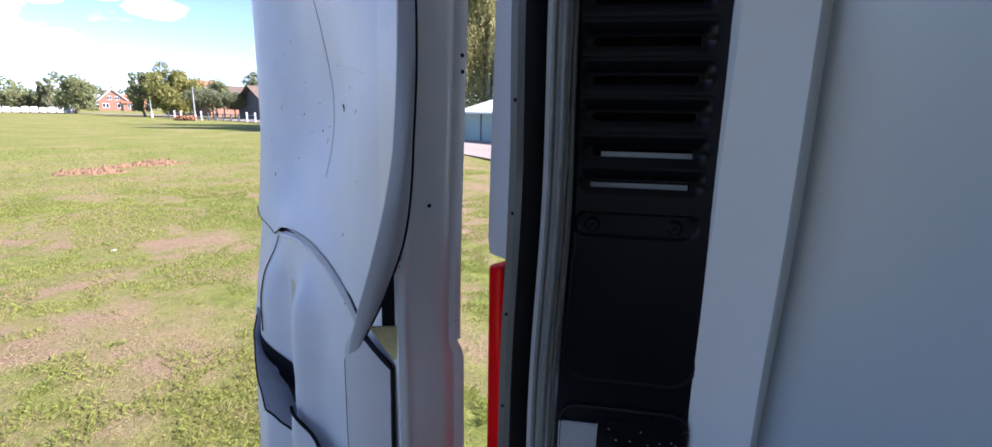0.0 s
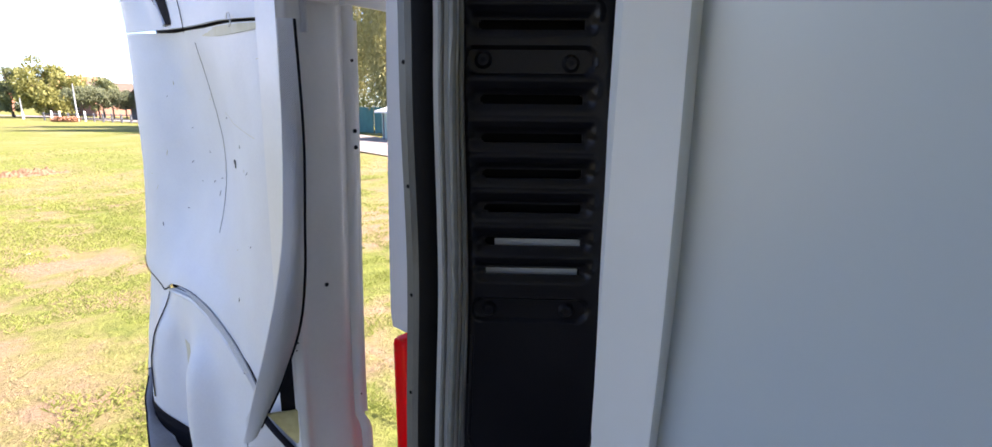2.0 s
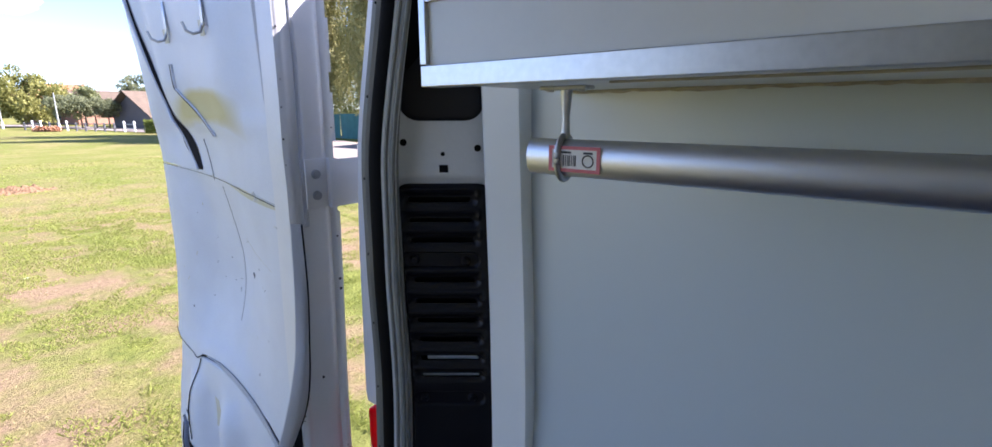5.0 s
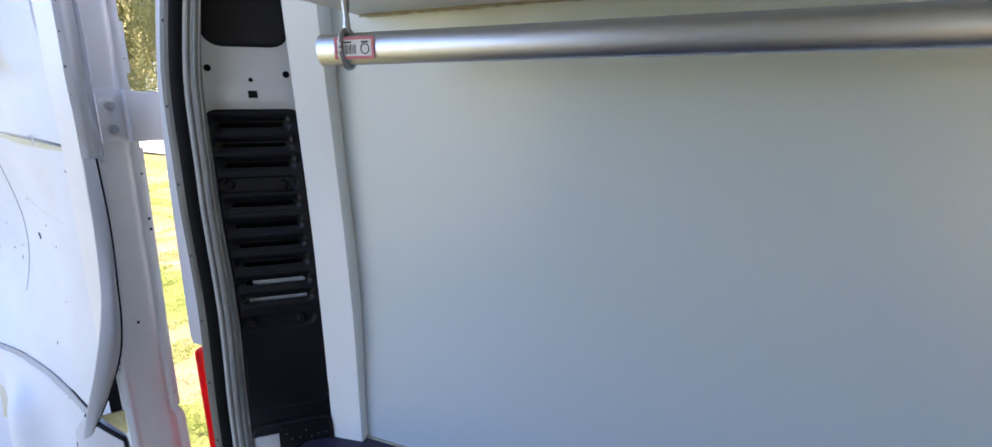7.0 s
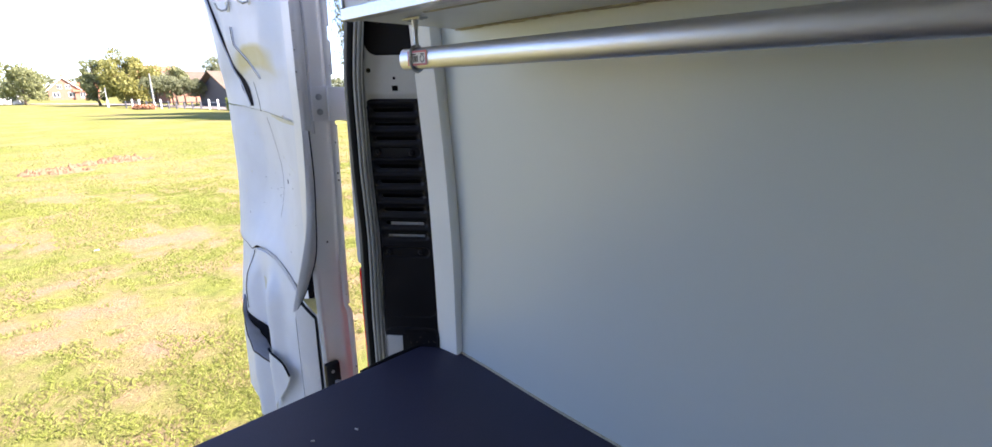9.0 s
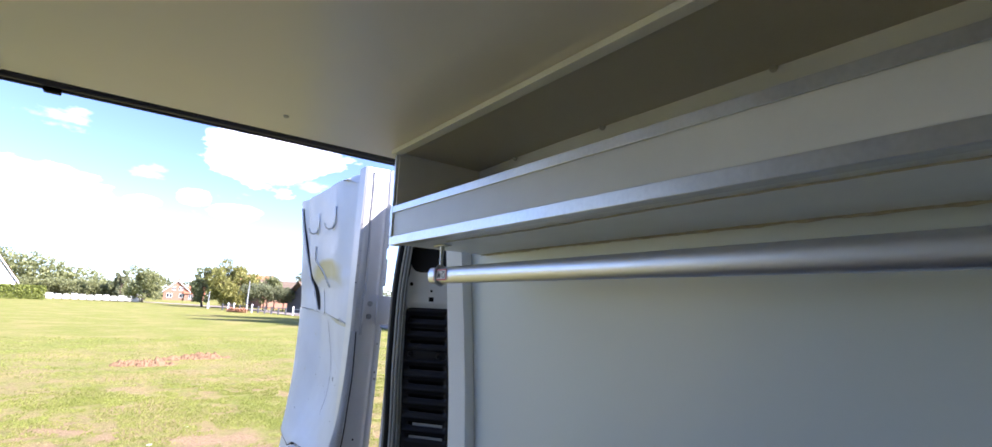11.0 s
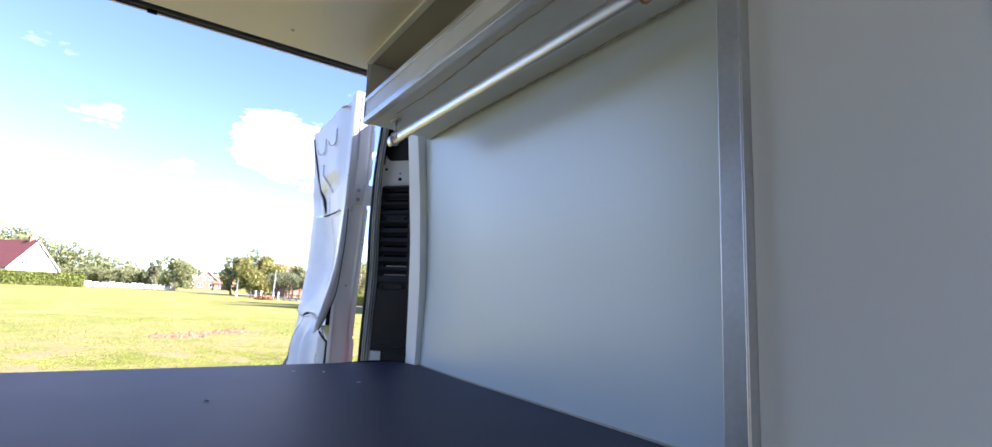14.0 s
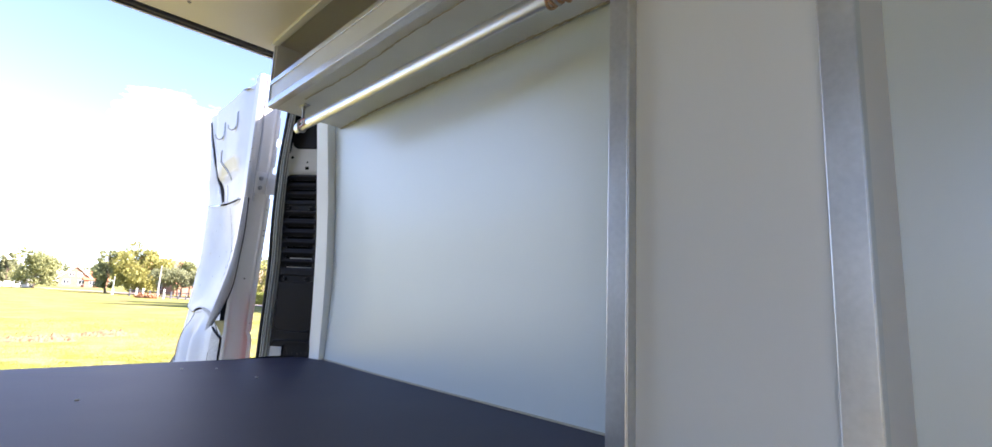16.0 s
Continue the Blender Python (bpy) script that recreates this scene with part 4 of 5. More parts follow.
def stained_vinyl():
    """The vinyl with a yellowed arc where the cover has been bent, soft at its rim."""
    m = VINYL.copy()
    m.name = "yellow_stained_vinyl"
    n, l = m.node_tree.nodes, m.node_tree.links
    c, sp, ns = n.new("ShaderNodeTexCoord"), n.new("ShaderNodeSeparateXYZ"), n.new("ShaderNodeTexNoise")
    l.new(c.outputs["Object"], sp.inputs["Vector"])
    l.new(c.outputs["Object"], ns.inputs["Vector"])
    ns.inputs["Scale"].default_value = 14

    def op(kind, a, b=0.0, clamp=False):
        q = n.new("ShaderNodeMath")
        q.operation, q.use_clamp = kind, clamp
        for k, v in enumerate((a, b)):
            if isinstance(v, (int, float)):
                q.inputs[k].default_value = v
            else:
                l.new(v, q.inputs[k])
        return q.outputs[0]

    dy = op("SUBTRACT", sp.outputs["Y"], 0.035)
    y2 = op("MULTIPLY", dy, dy)
    arc = op("SUBTRACT", sp.outputs["Z"], op("SUBTRACT", 1.583, op("MULTIPLY", y2, 0.9)))
    arc = op("DIVIDE", op("ADD", arc, op("MULTIPLY", op("SUBTRACT", ns.outputs["Fac"], 0.5), 0.02)), 0.042)
    mask = op("MULTIPLY", op("SUBTRACT", 1.0, op("MULTIPLY", arc, arc), True), op("SUBTRACT", 1.0, op("DIVIDE", y2, 0.045), True))
    b = n["Principled BSDF"]
    was = b.inputs["Base Color"].links[0].from_socket
    mix = n.new("ShaderNodeMixRGB")
    l.new(op("MULTIPLY", mask, 1.6, True), mix.inputs["Fac"])
    l.new(was, mix.inputs["Color1"])
    mix.inputs["Color2"].default_value = (0.56, 0.49, 0.23, 1)
    l.new(mix.outputs["Color"], b.inputs["Base Color"])
    return m


up_cover = part("upper_cover", sheet(lambda y, s: (lambda z: (upper_x(y, z), y, z))(lerp_table(y, SEAM) + 0.004 + s * (2.5 + 0.018 * step(1.1 - y, 0, 0.4) - lerp_table(y, SEAM))), lin(0.546, 1.222, 74), lin(0, 1, 60), (0.006, 0, 0)), stained_vinyl(), door, "bulging grey vinyl cover of the upper door, yellowed along a bend", smooth=True)
mid_cover = part("middle_cover", sheet(lambda y, s: (lambda z: (middle_x(y, z), y, z))(lerp_table(y, CREASE) + 0.004 + s * (lerp_table(y, SEAM) - 0.004 - lerp_table(y, CREASE))), lin(0.556, 1.224, 74), lin(0, 1, 60), (0.004, 0, 0)), VINYL, door, "dented grey vinyl cover of the middle door", smooth=True)
low_cover = part("lower_cover", sheet(lambda y, s: (lambda z: (lower_x(y, z), y, z))(0.9 + s * (lerp_table(y, CREASE) - 0.906)), lin(0.66, 1.222, 66), lin(0, 1, 70), (0.004, 0, 0)), VINYL, door, "buckled grey vinyl cover of the lower door", smooth=True)


# Added behind the covers so their gaps come out dark instead of sunlit.
part("core", sheet(lambda y, z: (door_x(y, z) + 0.045, y, z), lin(0.6, 1.215, 14), lin(0.7, 2.49, 40), (0.004, 0, 0)), DARKGAP, door, "near-black sheet added behind the door covers")


def on(fx, pts, lift=0.001):
    return [(fx(y, z) - lift, y, z) for y, z in pts]


def dense(pts, n=10):
    out_ = []
    for a, b in zip(pts, pts[1:]):
        out_ += [(a[0] + (b[0] - a[0]) * k / n, a[1] + (b[1] - a[1]) * k / n) for k in range(n)]
    return out_ + [pts[-1]]


def tear(name, fx, pts, widths, parent, material=DARKGAP, n=10):
    """An open tear: its shaded depth painted as a dark tapering strip laid on the cover, with its width along the door.
    """
    p = dense(pts, n)
    w = dense([(v, 0) for v in widths], n)
    bm = bmesh.new()
    rows = []
    for k, (y, z) in enumerate(p):
        h = w[k][0] / 2
        rows.append((bm.verts.new((fx(y - h, z) - 0.0015, y - h, z)), bm.verts.new((fx(y, z) - 0.0035, y, z)), bm.verts.new((fx(y + h, z) - 0.0015, y + h, z))))
    for a, b in zip(rows, rows[1:]):
        bm.faces.new((a[0], a[1], b[1], b[0]))
        bm.faces.new((a[1], a[2], b[2], b[1]))
    return part(name, bm, material, parent)


def lip(fx, pts, r, parent, material=VINYL, lift=0.002, shift=0.0):
    return part("lip", rod([(x, y + shift, z) for x, y, z in on(fx, dense(pts), lift)], r, 7), material, parent, smooth=True)


T1 = [(1.16, 2.47), (1.125, 2.3), (1.098, 2.21), (1.055, 2.15), (1.03, 2.105), (1.0, 2.052)]
tear("tear", upper_x, T1, (0.012, 0.014, 0.018, 0.055, 0.06, 0.026), up_cover)
lip(upper_x, T1, 0.004, up_cover, shift=0.014)
T2 = [(1.004, 2.3), (1.006, 2.245), (0.948, 2.205), (0.9, 2.175), (0.882, 2.14)]
tear("tear", upper_x, T2, (0.001, 0.01, 0.02, 0.016, 0.002), up_cover)
tear("tear", upper_x, [(0.588, 2.11), (0.572, 2.075), (0.556, 2.035)], (0.004, 0.022, 0.008), up_cover)
lip(upper_x, T2, 0.0025, up_cover, shift=-0.008)
part("rolled_edge", rod(on(upper_x, [(0.547, z) for z in lin(2.0, 2.51, 30)], 0.001), 0.0045, 8), WOVEN, up_cover, "piped woven edge", smooth=True)
part("woven_margin", sheet(lambda q, z: (lambda y: (upper_x(y, z) - 0.0012, y, z))(0.55 + q * (0.025 + 0.075 * step(z, 2.04, 2.24))), lin(0, 1, 12), lin(2.03, 2.49, 50), (0.0008, 0, 0)), WOVEN, up_cover, "woven margin of the cover", smooth=True)
tear("seam_gap", lambda y, z: min(upper_x(y, z), middle_x(y, z)) + 0.001, [(1.222, 2.05), (1.08, 2.045), (0.95, 2.041), (0.8, 2.034), (0.6, 2.018)], (0.0028,) * 5, door)
part("pale_seam", sheet(lambda y, s: (middle_x(y, 2.01) - 0.002, y, lerp_table(y, SEAM) - 0.002 - 0.014 * s * bell(y, 0.78, 0.16)), lin(0.62, 0.96, 16), [0, 1], (0.0008, 0, 0)), VINYL_Y, mid_cover, "cream edge under the seam")
part("thread_loop", rod([(upper_x(0.72, 2.03) - 0.004, 0.72 + 0.006 * math.cos(a), 2.03 + 0.009 * math.sin(a)) for a in lin(0, 5.2, 14)], 0.0009, 5), PAPER, up_cover)
part("stitch_line", rod(on(middle_x, dense([(0.92, 2.018), (0.905, 1.85), (0.9, 1.68)], 24), 0.0006), 0.00035, 5), DARKGAP, mid_cover)
part("stitch_line", rod(on(upper_x, dense([(0.955, 2.13), (0.93, 2.034)]), 0.001), 0.0006, 5), DARKGAP, up_cover)
part("scuff", rod(on(middle_x, [(0.835, 1.822), (0.83, 1.816), (0.832, 1.81)], 0.0006), 0.0018, 5), DARKGAP, mid_cover)
part("scratch", rod(on(middle_x, dense([(0.86, 1.9), (0.8, 1.885), (0.7, 1.87)]), 0.0), 0.0004, 5), VINYL_Y, mid_cover)
tear("crease_gap", lambda y, z: min(middle_x(y, z), lower_x(y, z)) + 0.002, CREASE[1:][::-1], (0.004, 0.005, 0.01, 0.002, 0.002, 0.005, 0.016, 0.028, 0.03), door)
# Added strip that stops sunlit colour from showing through the crease.
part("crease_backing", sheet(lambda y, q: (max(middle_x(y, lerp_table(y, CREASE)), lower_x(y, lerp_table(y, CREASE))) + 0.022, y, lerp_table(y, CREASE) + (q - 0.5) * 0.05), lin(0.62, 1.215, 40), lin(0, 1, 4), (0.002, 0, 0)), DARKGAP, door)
tear("split", lower_x, [(1.07, 1.525), (1.066, 1.4), (1.04, 1.32)], (0.002, 0.006, 0.002), low_cover)
lip(lambda y, z: lower_x(y, z), [(1.05, 1.534), (0.94, 1.549), (0.87, 1.543), (0.8, 1.522), (0.75, 1.49)], 0.005, low_cover)

# peeled hem: a woven ribbon that leaves the door and swings inwards to its tip
HEM = [(2.01, 0.352, 0.541, 0.012), (1.88, 0.35, 0.541, 0.018), (1.78, 0.345, 0.541, 0.02), (1.72, 0.337, 0.544, 0.027), (1.64, 0.323, 0.556, 0.035), (1.57, 0.31, 0.574, 0.032), (1.5, 0.298, 0.592, 0.018)]


def hem(s, v):
    z = 2.01 - 0.51 * v
    cx, cy, w = (lerp_table(z, [(h[0], h[k]) for h in HEM]) for k in (1, 2, 3))
    bulge = 0.008 * (1 - (2 * s - 1) ** 2) * step(v, 0.1, 0.5)
    return (cx + w * s, cy - 0.012 * s - bulge, z + 0.02 * s * v * v)


part("peeled_hem", sheet(hem, lin(0, 1, 12), lin(0, 1, 46), (0.001, 0.004, 0)), WOVEN, door, "woven hem peeled away and hanging to a point", smooth=True)
part("hem_edge", rod([tuple(Vector(hem(1, v)) + Vector((0.0015, 0.001, 0))) for v in lin(0, 1, 40)], 0.0022, 6), DARKGAP, door, smooth=True)
# The shaded hollow behind the hem is painted as a dark sheet.
part("hem_gap", sheet(lambda s, z: (0.357 - 0.016 * s * step(1.76 - z, 0, 0.2), 0.558 + 0.012 * s, z), lin(0, 1, 3), lin(1.515, 1.76, 20), (0, 0.001, 0)), DARKGAP, door, "dark sheet painting the shade behind the peeled hem")
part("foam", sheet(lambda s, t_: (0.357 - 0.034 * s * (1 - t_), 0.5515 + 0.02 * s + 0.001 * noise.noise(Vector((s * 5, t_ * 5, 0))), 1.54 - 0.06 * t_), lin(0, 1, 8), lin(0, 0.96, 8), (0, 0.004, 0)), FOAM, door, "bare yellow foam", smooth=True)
# Dark sheet in place of the shade deep in the torn corner.
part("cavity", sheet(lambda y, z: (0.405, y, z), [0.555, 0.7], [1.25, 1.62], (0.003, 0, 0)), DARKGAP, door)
def patch_top(y):
    return 1.478 + (y - 0.57) * 0.35 if y < 0.65 else 1.506 - (y - 0.65) * 1.0


def patch_x(y, z):
    return door_x(0.66, z) - 0.03 - 0.014 * math.sin((y - 0.565) / 0.165 * 3.0)


part("woven_patch", sheet(lambda y, q: (lambda z: (patch_x(y, z), y, z))(0.95 + q * (patch_top(y) - 0.95)), lin(0.565, 0.73, 20), lin(0, 1, 24), (0.004, 0, 0)), WOVEN, door, "woven patch on the lower door", smooth=True)
part("patch_edge", rod([(patch_x(0.565, z) - 0.001, 0.564, z) for z in lin(0.95, 1.476, 20)], 0.0035, 6), DARKGAP, door, smooth=True)
part("patch_edge", rod([(patch_x(y, patch_top(y)) - 0.002, y, patch_top(y)) for y in lin(0.565, 0.65, 9)], 0.0045, 6), DARKGAP, door, smooth=True)
part("patch_seam", rod([(patch_x(0.73, z) - 0.001, 0.731, z) for z in lin(0.95, 1.4, 20)], 0.0007, 6), DARKGAP, door, smooth=True)
part("crease_strip", sheet(lambda y, q: (middle_x(y, lerp_table(y, CREASE)) - 0.003, y, lerp_table(y, CREASE) + 0.004 - q * 0.022 * step(1.0 - y, 0, 0.18)), lin(0.7, 0.99, 20), [0, 0.5, 1], (0.002, 0, 0)), WOVEN, mid_cover, "woven strip showing in the crease", smooth=True)


# torn corner hanging out of the lower cover
FA, FB, FC = Vector((0.296, 1.16, 1.33)), Vector((0.252, 0.9, 1.225)), Vector((0.315, 0.862, 1.15))


def flap(u, v):
    """A triangle that hangs from its top corner, its free corner swung away from the door."""
    q = FA + (FB - FA) * v + (FC - FB) * u * v
    q.x -= 0.012 * math.sin(v * 3.0) * (1 - u) + 0.004 * noise.noise(Vector((u * 4, v * 5, 2)))
    return tuple(q)


flap_part = part("torn_flap", sheet(flap, lin(0, 1, 14), lin(0.02, 1, 22), (0.004, 0, 0)), FELT, door, "torn corner of the cover folded outwards", smooth=True)
part("flap_edge", rod([tuple(Vector(flap(1, v)) + Vector((-0.001, 0, 0))) for v in lin(0.02, 1, 24)], 0.002, 6), DARKGAP, flap_part, smooth=True)
part("flap_edge", rod([tuple(flap(u, 1)) for u in lin(0, 1, 12)], 0.002, 6), DARKGAP, flap_part, smooth=True)
part("flap_edge", rod([tuple(Vector(flap(0, v)) + Vector((-0.001, 0, 0))) for v in lin(0.1, 1, 24)], 0.0015, 6), DARKGAP, flap_part, smooth=True)
part("fluff", sheet(lambda u, v: tuple(Vector(flap(0.1 + 0.75 * u, 0.8 + 0.18 * v)) + Vector((-0.002 - 0.003 * noise.noise(Vector((u * 9, v * 9, 1))), 0, 0))), lin(0, 1, 10), lin(0, 1, 6), (0.001, 0, 0)), WOVEN, flap_part, "frayed grey lining")
tear("lower_gap", lower_x, [(1.165, 1.335), (1.07, 1.305), (0.96, 1.245), (0.935, 1.185), (0.862, 1.145)], (0.01, 0.05, 0.07, 0.07, 0.03), low_cover)
TA, TB, TC = Vector((0.86, 1.248)), Vector((0.85, 1.0)), Vector((0.765, 1.18))


def tongue(u, v):
    y, z = TA + (TB - TA) * v + (TC - TB) * u * v
    return (lower_x(y, z) - 0.01 - 0.016 * v * u - 0.008 * v, y, z)


tongue_part = part("torn_tongue", sheet(tongue, lin(0, 1, 8), lin(0.03, 1, 12), (0.004, 0, 0)), VINYL, door, "small torn tongue of the cover", smooth=True)
part("flap_edge", rod([tongue(1, v) for v in lin(0.03, 1, 14)], 0.0038, 6), DARKGAP, tongue_part, smooth=True)
part("stain", sheet(lambda y, z: (lower_x(y, z) - 0.0008, y, z), lin(0.95, 0.978, 4), lin(1.37, 1.455, 8), (0.0004, 0, 0)), VINYL_Y, low_cover, "olive scuff", smooth=True)
for y, z in ((1.222, 1.46), (1.224, 1.33), (1.22, 1.6)):
    part("clip", block(door_x(y, z) + 0.0, door_x(y, z) + 0.02, y, y + 0.012, z - 0.012, z + 0.012, 0.003), DARKGAP, door)
part("top_fold", sheet(lambda y, s: (upper_x(y, 2.5) - 0.004 - 0.012 * s, y, 2.515 + 0.008 * math.sin(y * 30) - 0.03 * s * bell(y, 0.64, 0.06)), lin(0.56, 0.74, 18), lin(0, 1, 4), (0.004, 0, 0.002)), VINYL, door, smooth=True)
for y in (0.79, 0.972):
    hx = upper_x(y, 2.38) - 0.003
    hook = part("coat_hook", merge(block(hx - 0.003, hx, y - 0.006, y + 0.006, 2.36, 2.43, 0.0015), rod([(hx - 0.002, y, 2.364), (hx - 0.006, y + 0.004, 2.35), (hx - 0.016, y + 0.014, 2.346), (hx - 0.026, y + 0.022, 2.352), (hx - 0.03, y + 0.026, 2.368)], 0.003, 8)), STEEL, up_cover, "bright metal coat hook", smooth=True)
    part("stain", sheet(lambda q, z, y=y: (upper_x(q, z) - 0.0008, q, z), lin(y + 0.008, y + 0.03, 4), lin(2.345, 2.375, 4), (0.0004, 0, 0)), VINYL_Y, up_cover)

# hinge
hinge = part("hinge", merge(block(0.3825, 0.428, 0.534, 0.538, 2.033, 2.121, 0.0015), block(0.424, 0.4285, 0.5225, 0.5375, 2.033, 2.121, 0.0012), block(0.425, 0.487, 0.522, 0.526, 2.033, 2.119, 0.0015), block(0.485, 0.497, 0.52, 0.527, 2.046, 2.1, 0.0012)), HINGEP, door, "grey-white stepped steel hinge plate", smooth=True)
part("knuckle", merge(block(0.492, 0.53, 0.5, 0.538, 2.1, 2.143, 0.006), block(0.492, 0.53, 0.5, 0.538, 2.012, 2.046, 0.006), rod([(0.508, 0.519, 2.02), (0.508, 0.519, 2.138)], 0.011, 12)), BODY, hinge, smooth=True)
for z in (2.056, 2.094):
    part("bolt", merge(disc((0.402, 0.532, z), (0, -1, 0), 0.0085, 0.005, 18, 0.001), disc((0.402, 0.529, z), (0, -1, 0), 0.0035, 0.001, 6)), STEEL, hinge, smooth=True)
latch = part("latch", block(0.352, 0.398, 0.528, 0.553, 1.235, 1.335, 0.009), BLACKP, door, "black plastic door check", smooth=True)
part("latch_arm", rod([(0.378, 0.53, 1.275), (0.43, 0.47, 1.27)], 0.006, 8), STEEL, latch, smooth=True)
for z in (1.262, 1.312):
    part("bolt", disc((0.372, 0.527, z), (0, -1, 0), 0.005, 0.003, 12), STEEL, latch)


random.seed(17)
for k in range(26):
    y, z = random.uniform(0.62, 1.2), random.uniform(1.6, 2.0)
    a = random.uniform(0, 6.28)
    q = random.uniform(0.002, 0.012)
    part("scratch", rod(on(middle_x, [(y, z), (y + q * math.cos(a), z + q * math.sin(a))], 0.0003), random.uniform(0.0003, 0.0008), 5), DARKGAP if k % 3 else VINYL_Y, mid_cover)
for k in range(16):
    part("paint_chip", disc(tuple(Vector(edge_face(random.choice((0.03, 0.05, 0.96, 0.98)), random.uniform(1.3, 2.4))) + Vector((0, -0.0004, 0))), (0, -1, 0), random.uniform(0.0008, 0.002), 0.001, 6), DARKGAP, door)


def settle(v):
    """The door hangs a little askew: nearer at its hinges, farther out towards the free edge."""
    k = min(max((v.y - 0.55) / 0.65, -0.15), 1.1)
    near = lerp_table(v.z, [(1.0, -0.038), (1.5, -0.038), (2.05, -0.024), (2.5, -0.02)])
    far = lerp_table(v.z, [(1.0, 0.034), (1.5, 0.034), (2.05, 0.02), (2.5, 0.006)])
    wide = 0.05 * step(k, 0.05, 0.7)
    hollow = step(v.z, 1.4, 1.75) * (0.016 * bell(k, 0.6, 0.25) - 0.006 * step(k, 0.8, 1.02))
    return Vector((v.x + near + (far - near) * k + hollow, v.y - 0.075 + 0.05 * k + wide, v.z - 0.014 * (1 - k)))


bpy.context.view_layer.update()
for piece in door.children_recursive:
    m, back = piece.matrix_world.copy(), piece.matrix_world.inverted()
    for vertex in piece.data.vertices:
        vertex.co = back @ settle(m @ vertex.co)

# ---- outdoors ----
rng = np.random.default_rng(7)


def rolling(x, y):
    return 0.03 * math.sin(x * 0.31 + 1.3) * math.sin(y * 0.23) + 0.02 * math.sin(x * 0.9 + y * 0.6)


def ground_sheet():
    bm = bmesh.new()
    xs = sorted({*lin(-30, 30, 60), *lin(-300, 300, 30), -1500, -700, 700, 1500, -3500, 3500})
    ys = sorted({*lin(-12, 60, 72), *lin(-300, 300, 30), -1500, -700, 700, 1500, 3500, -3500})
    grid = [[bm.verts.new((x, y, rolling(x, y) if -30 < x < 30 and 2.5 < y < 60 else 0.0)) for y in ys] for x in xs]
    for i in range(len(xs) - 1):
        for j in range(len(ys) - 1):
            bm.faces.new((grid[i][j], grid[i + 1][j], grid[i + 1][j + 1], grid[i][j + 1]))
    return bm


tagged(part("ground", ground_sheet(), GROUND, smooth=True), "mown meadow with dry worn patches in sunlight", "meadow", kind="structure")


def strip(points, width, z0):
    bm = bmesh.new()
    pts = [Vector((x, y, 0)) for x, y in points]
    rows = []
    for k, p in enumerate(pts):
        d = (pts[min(k + 1, len(pts) - 1)] - pts[max(k - 1, 0)]).normalized()
        s = Vector((d.y, -d.x, 0))
        rows.append((bm.verts.new(p - s * width / 2 + Vector((0, 0, z0))), bm.verts.new(p + s * width / 2 + Vector((0, 0, z0)))))
    for a, b in zip(rows, rows[1:]):
        bm.faces.new((a[0], a[1], b[1], b[0]))
    return bm


tagged(part("road", strip([(11, -60), (12.5, 5), (15.2, 19), (18.8, 31), (20.2, 45), (20, 60), (18, 82), (14, 110), (4, 133), (-30, 150)], 4.6, 0.075), ROADM), "pale concrete village road beside the meadow", "road", kind="structure")


def grass_field(n, box, size, seed):
    """Separate leaning blades, denser in drifts, bare where the soil shows."""
    r = np.random.default_rng(seed)
    x = r.uniform(box[0], box[1], n)
    y = box[2] + (box[3] - box[2]) * r.uniform(0, 1, n) ** 1.6
    keep = np.array([noise.noise(Vector((a * 0.75, b * 0.75, 3.1))) + 0.9 * noise.noise(Vector((a * 3.1, b * 3.1, 1.0))) > -0.06 for a, b in zip(x, y)])
    x, y = x[keep], y[keep]
    m = len(x)
    h = size * r.uniform(0.4, 1.25, m)
    w = size * r.uniform(0.02, 0.045, m) + 0.00035 * np.maximum(y - 4, 0)
    a = r.uniform(0, 2 * math.pi, m)
    lean = r.uniform(0.3, 1.1, m) * h
    la = r.uniform(0, 2 * math.pi, m)
    z = np.array([rolling(p, q) for p, q in zip(x, y)]) - 0.004
    v = np.empty((m, 4, 3))
    v[:, 0] = np.stack([x - w * np.cos(a), y - w * np.sin(a), z], 1)
    v[:, 1] = np.stack([x + w * np.cos(a), y + w * np.sin(a), z], 1)
    mx, my = x + 0.45 * lean * np.cos(la), y + 0.45 * lean * np.sin(la)
    v[:, 2] = np.stack([mx + 0.7 * w * np.cos(a), my + 0.7 * w * np.sin(a), z + h * 0.6], 1)
    v[:, 3] = np.stack([x + lean * np.cos(la), y + lean * np.sin(la), z + h * 0.8], 1)
    base = np.arange(m)[:, None] * 4
    faces = np.concatenate([base + np.array([0, 1, 2]), base + np.array([0, 2, 3])])
    return v.reshape(-1, 3), faces.tolist()


v, f = grass_field(340000, (-6, 7, 1.9, 13), 0.043, 11)
tagged(raw("grass", v, f, BLADE), "short green and yellowish grass blades", "grass", kind="stuff")
v, f = grass_field(60000, (-10, 12, 11, 28), 0.055, 12)
tagged(raw("grass", v, f, BLADE), "mown grass further out in the meadow", "grass", kind="stuff")


v, f = grass_field(150000, (-6, 7, 1.9, 15), 0.026, 13)
v = np.asarray(v).reshape(-1, 4, 3)
v += np.array((0.31, 0.77, 0))
tagged(raw("dry_grass", v.reshape(-1, 3), f, STRAW), "short dry straw-coloured stubble between the grass", "grass", kind="stuff")


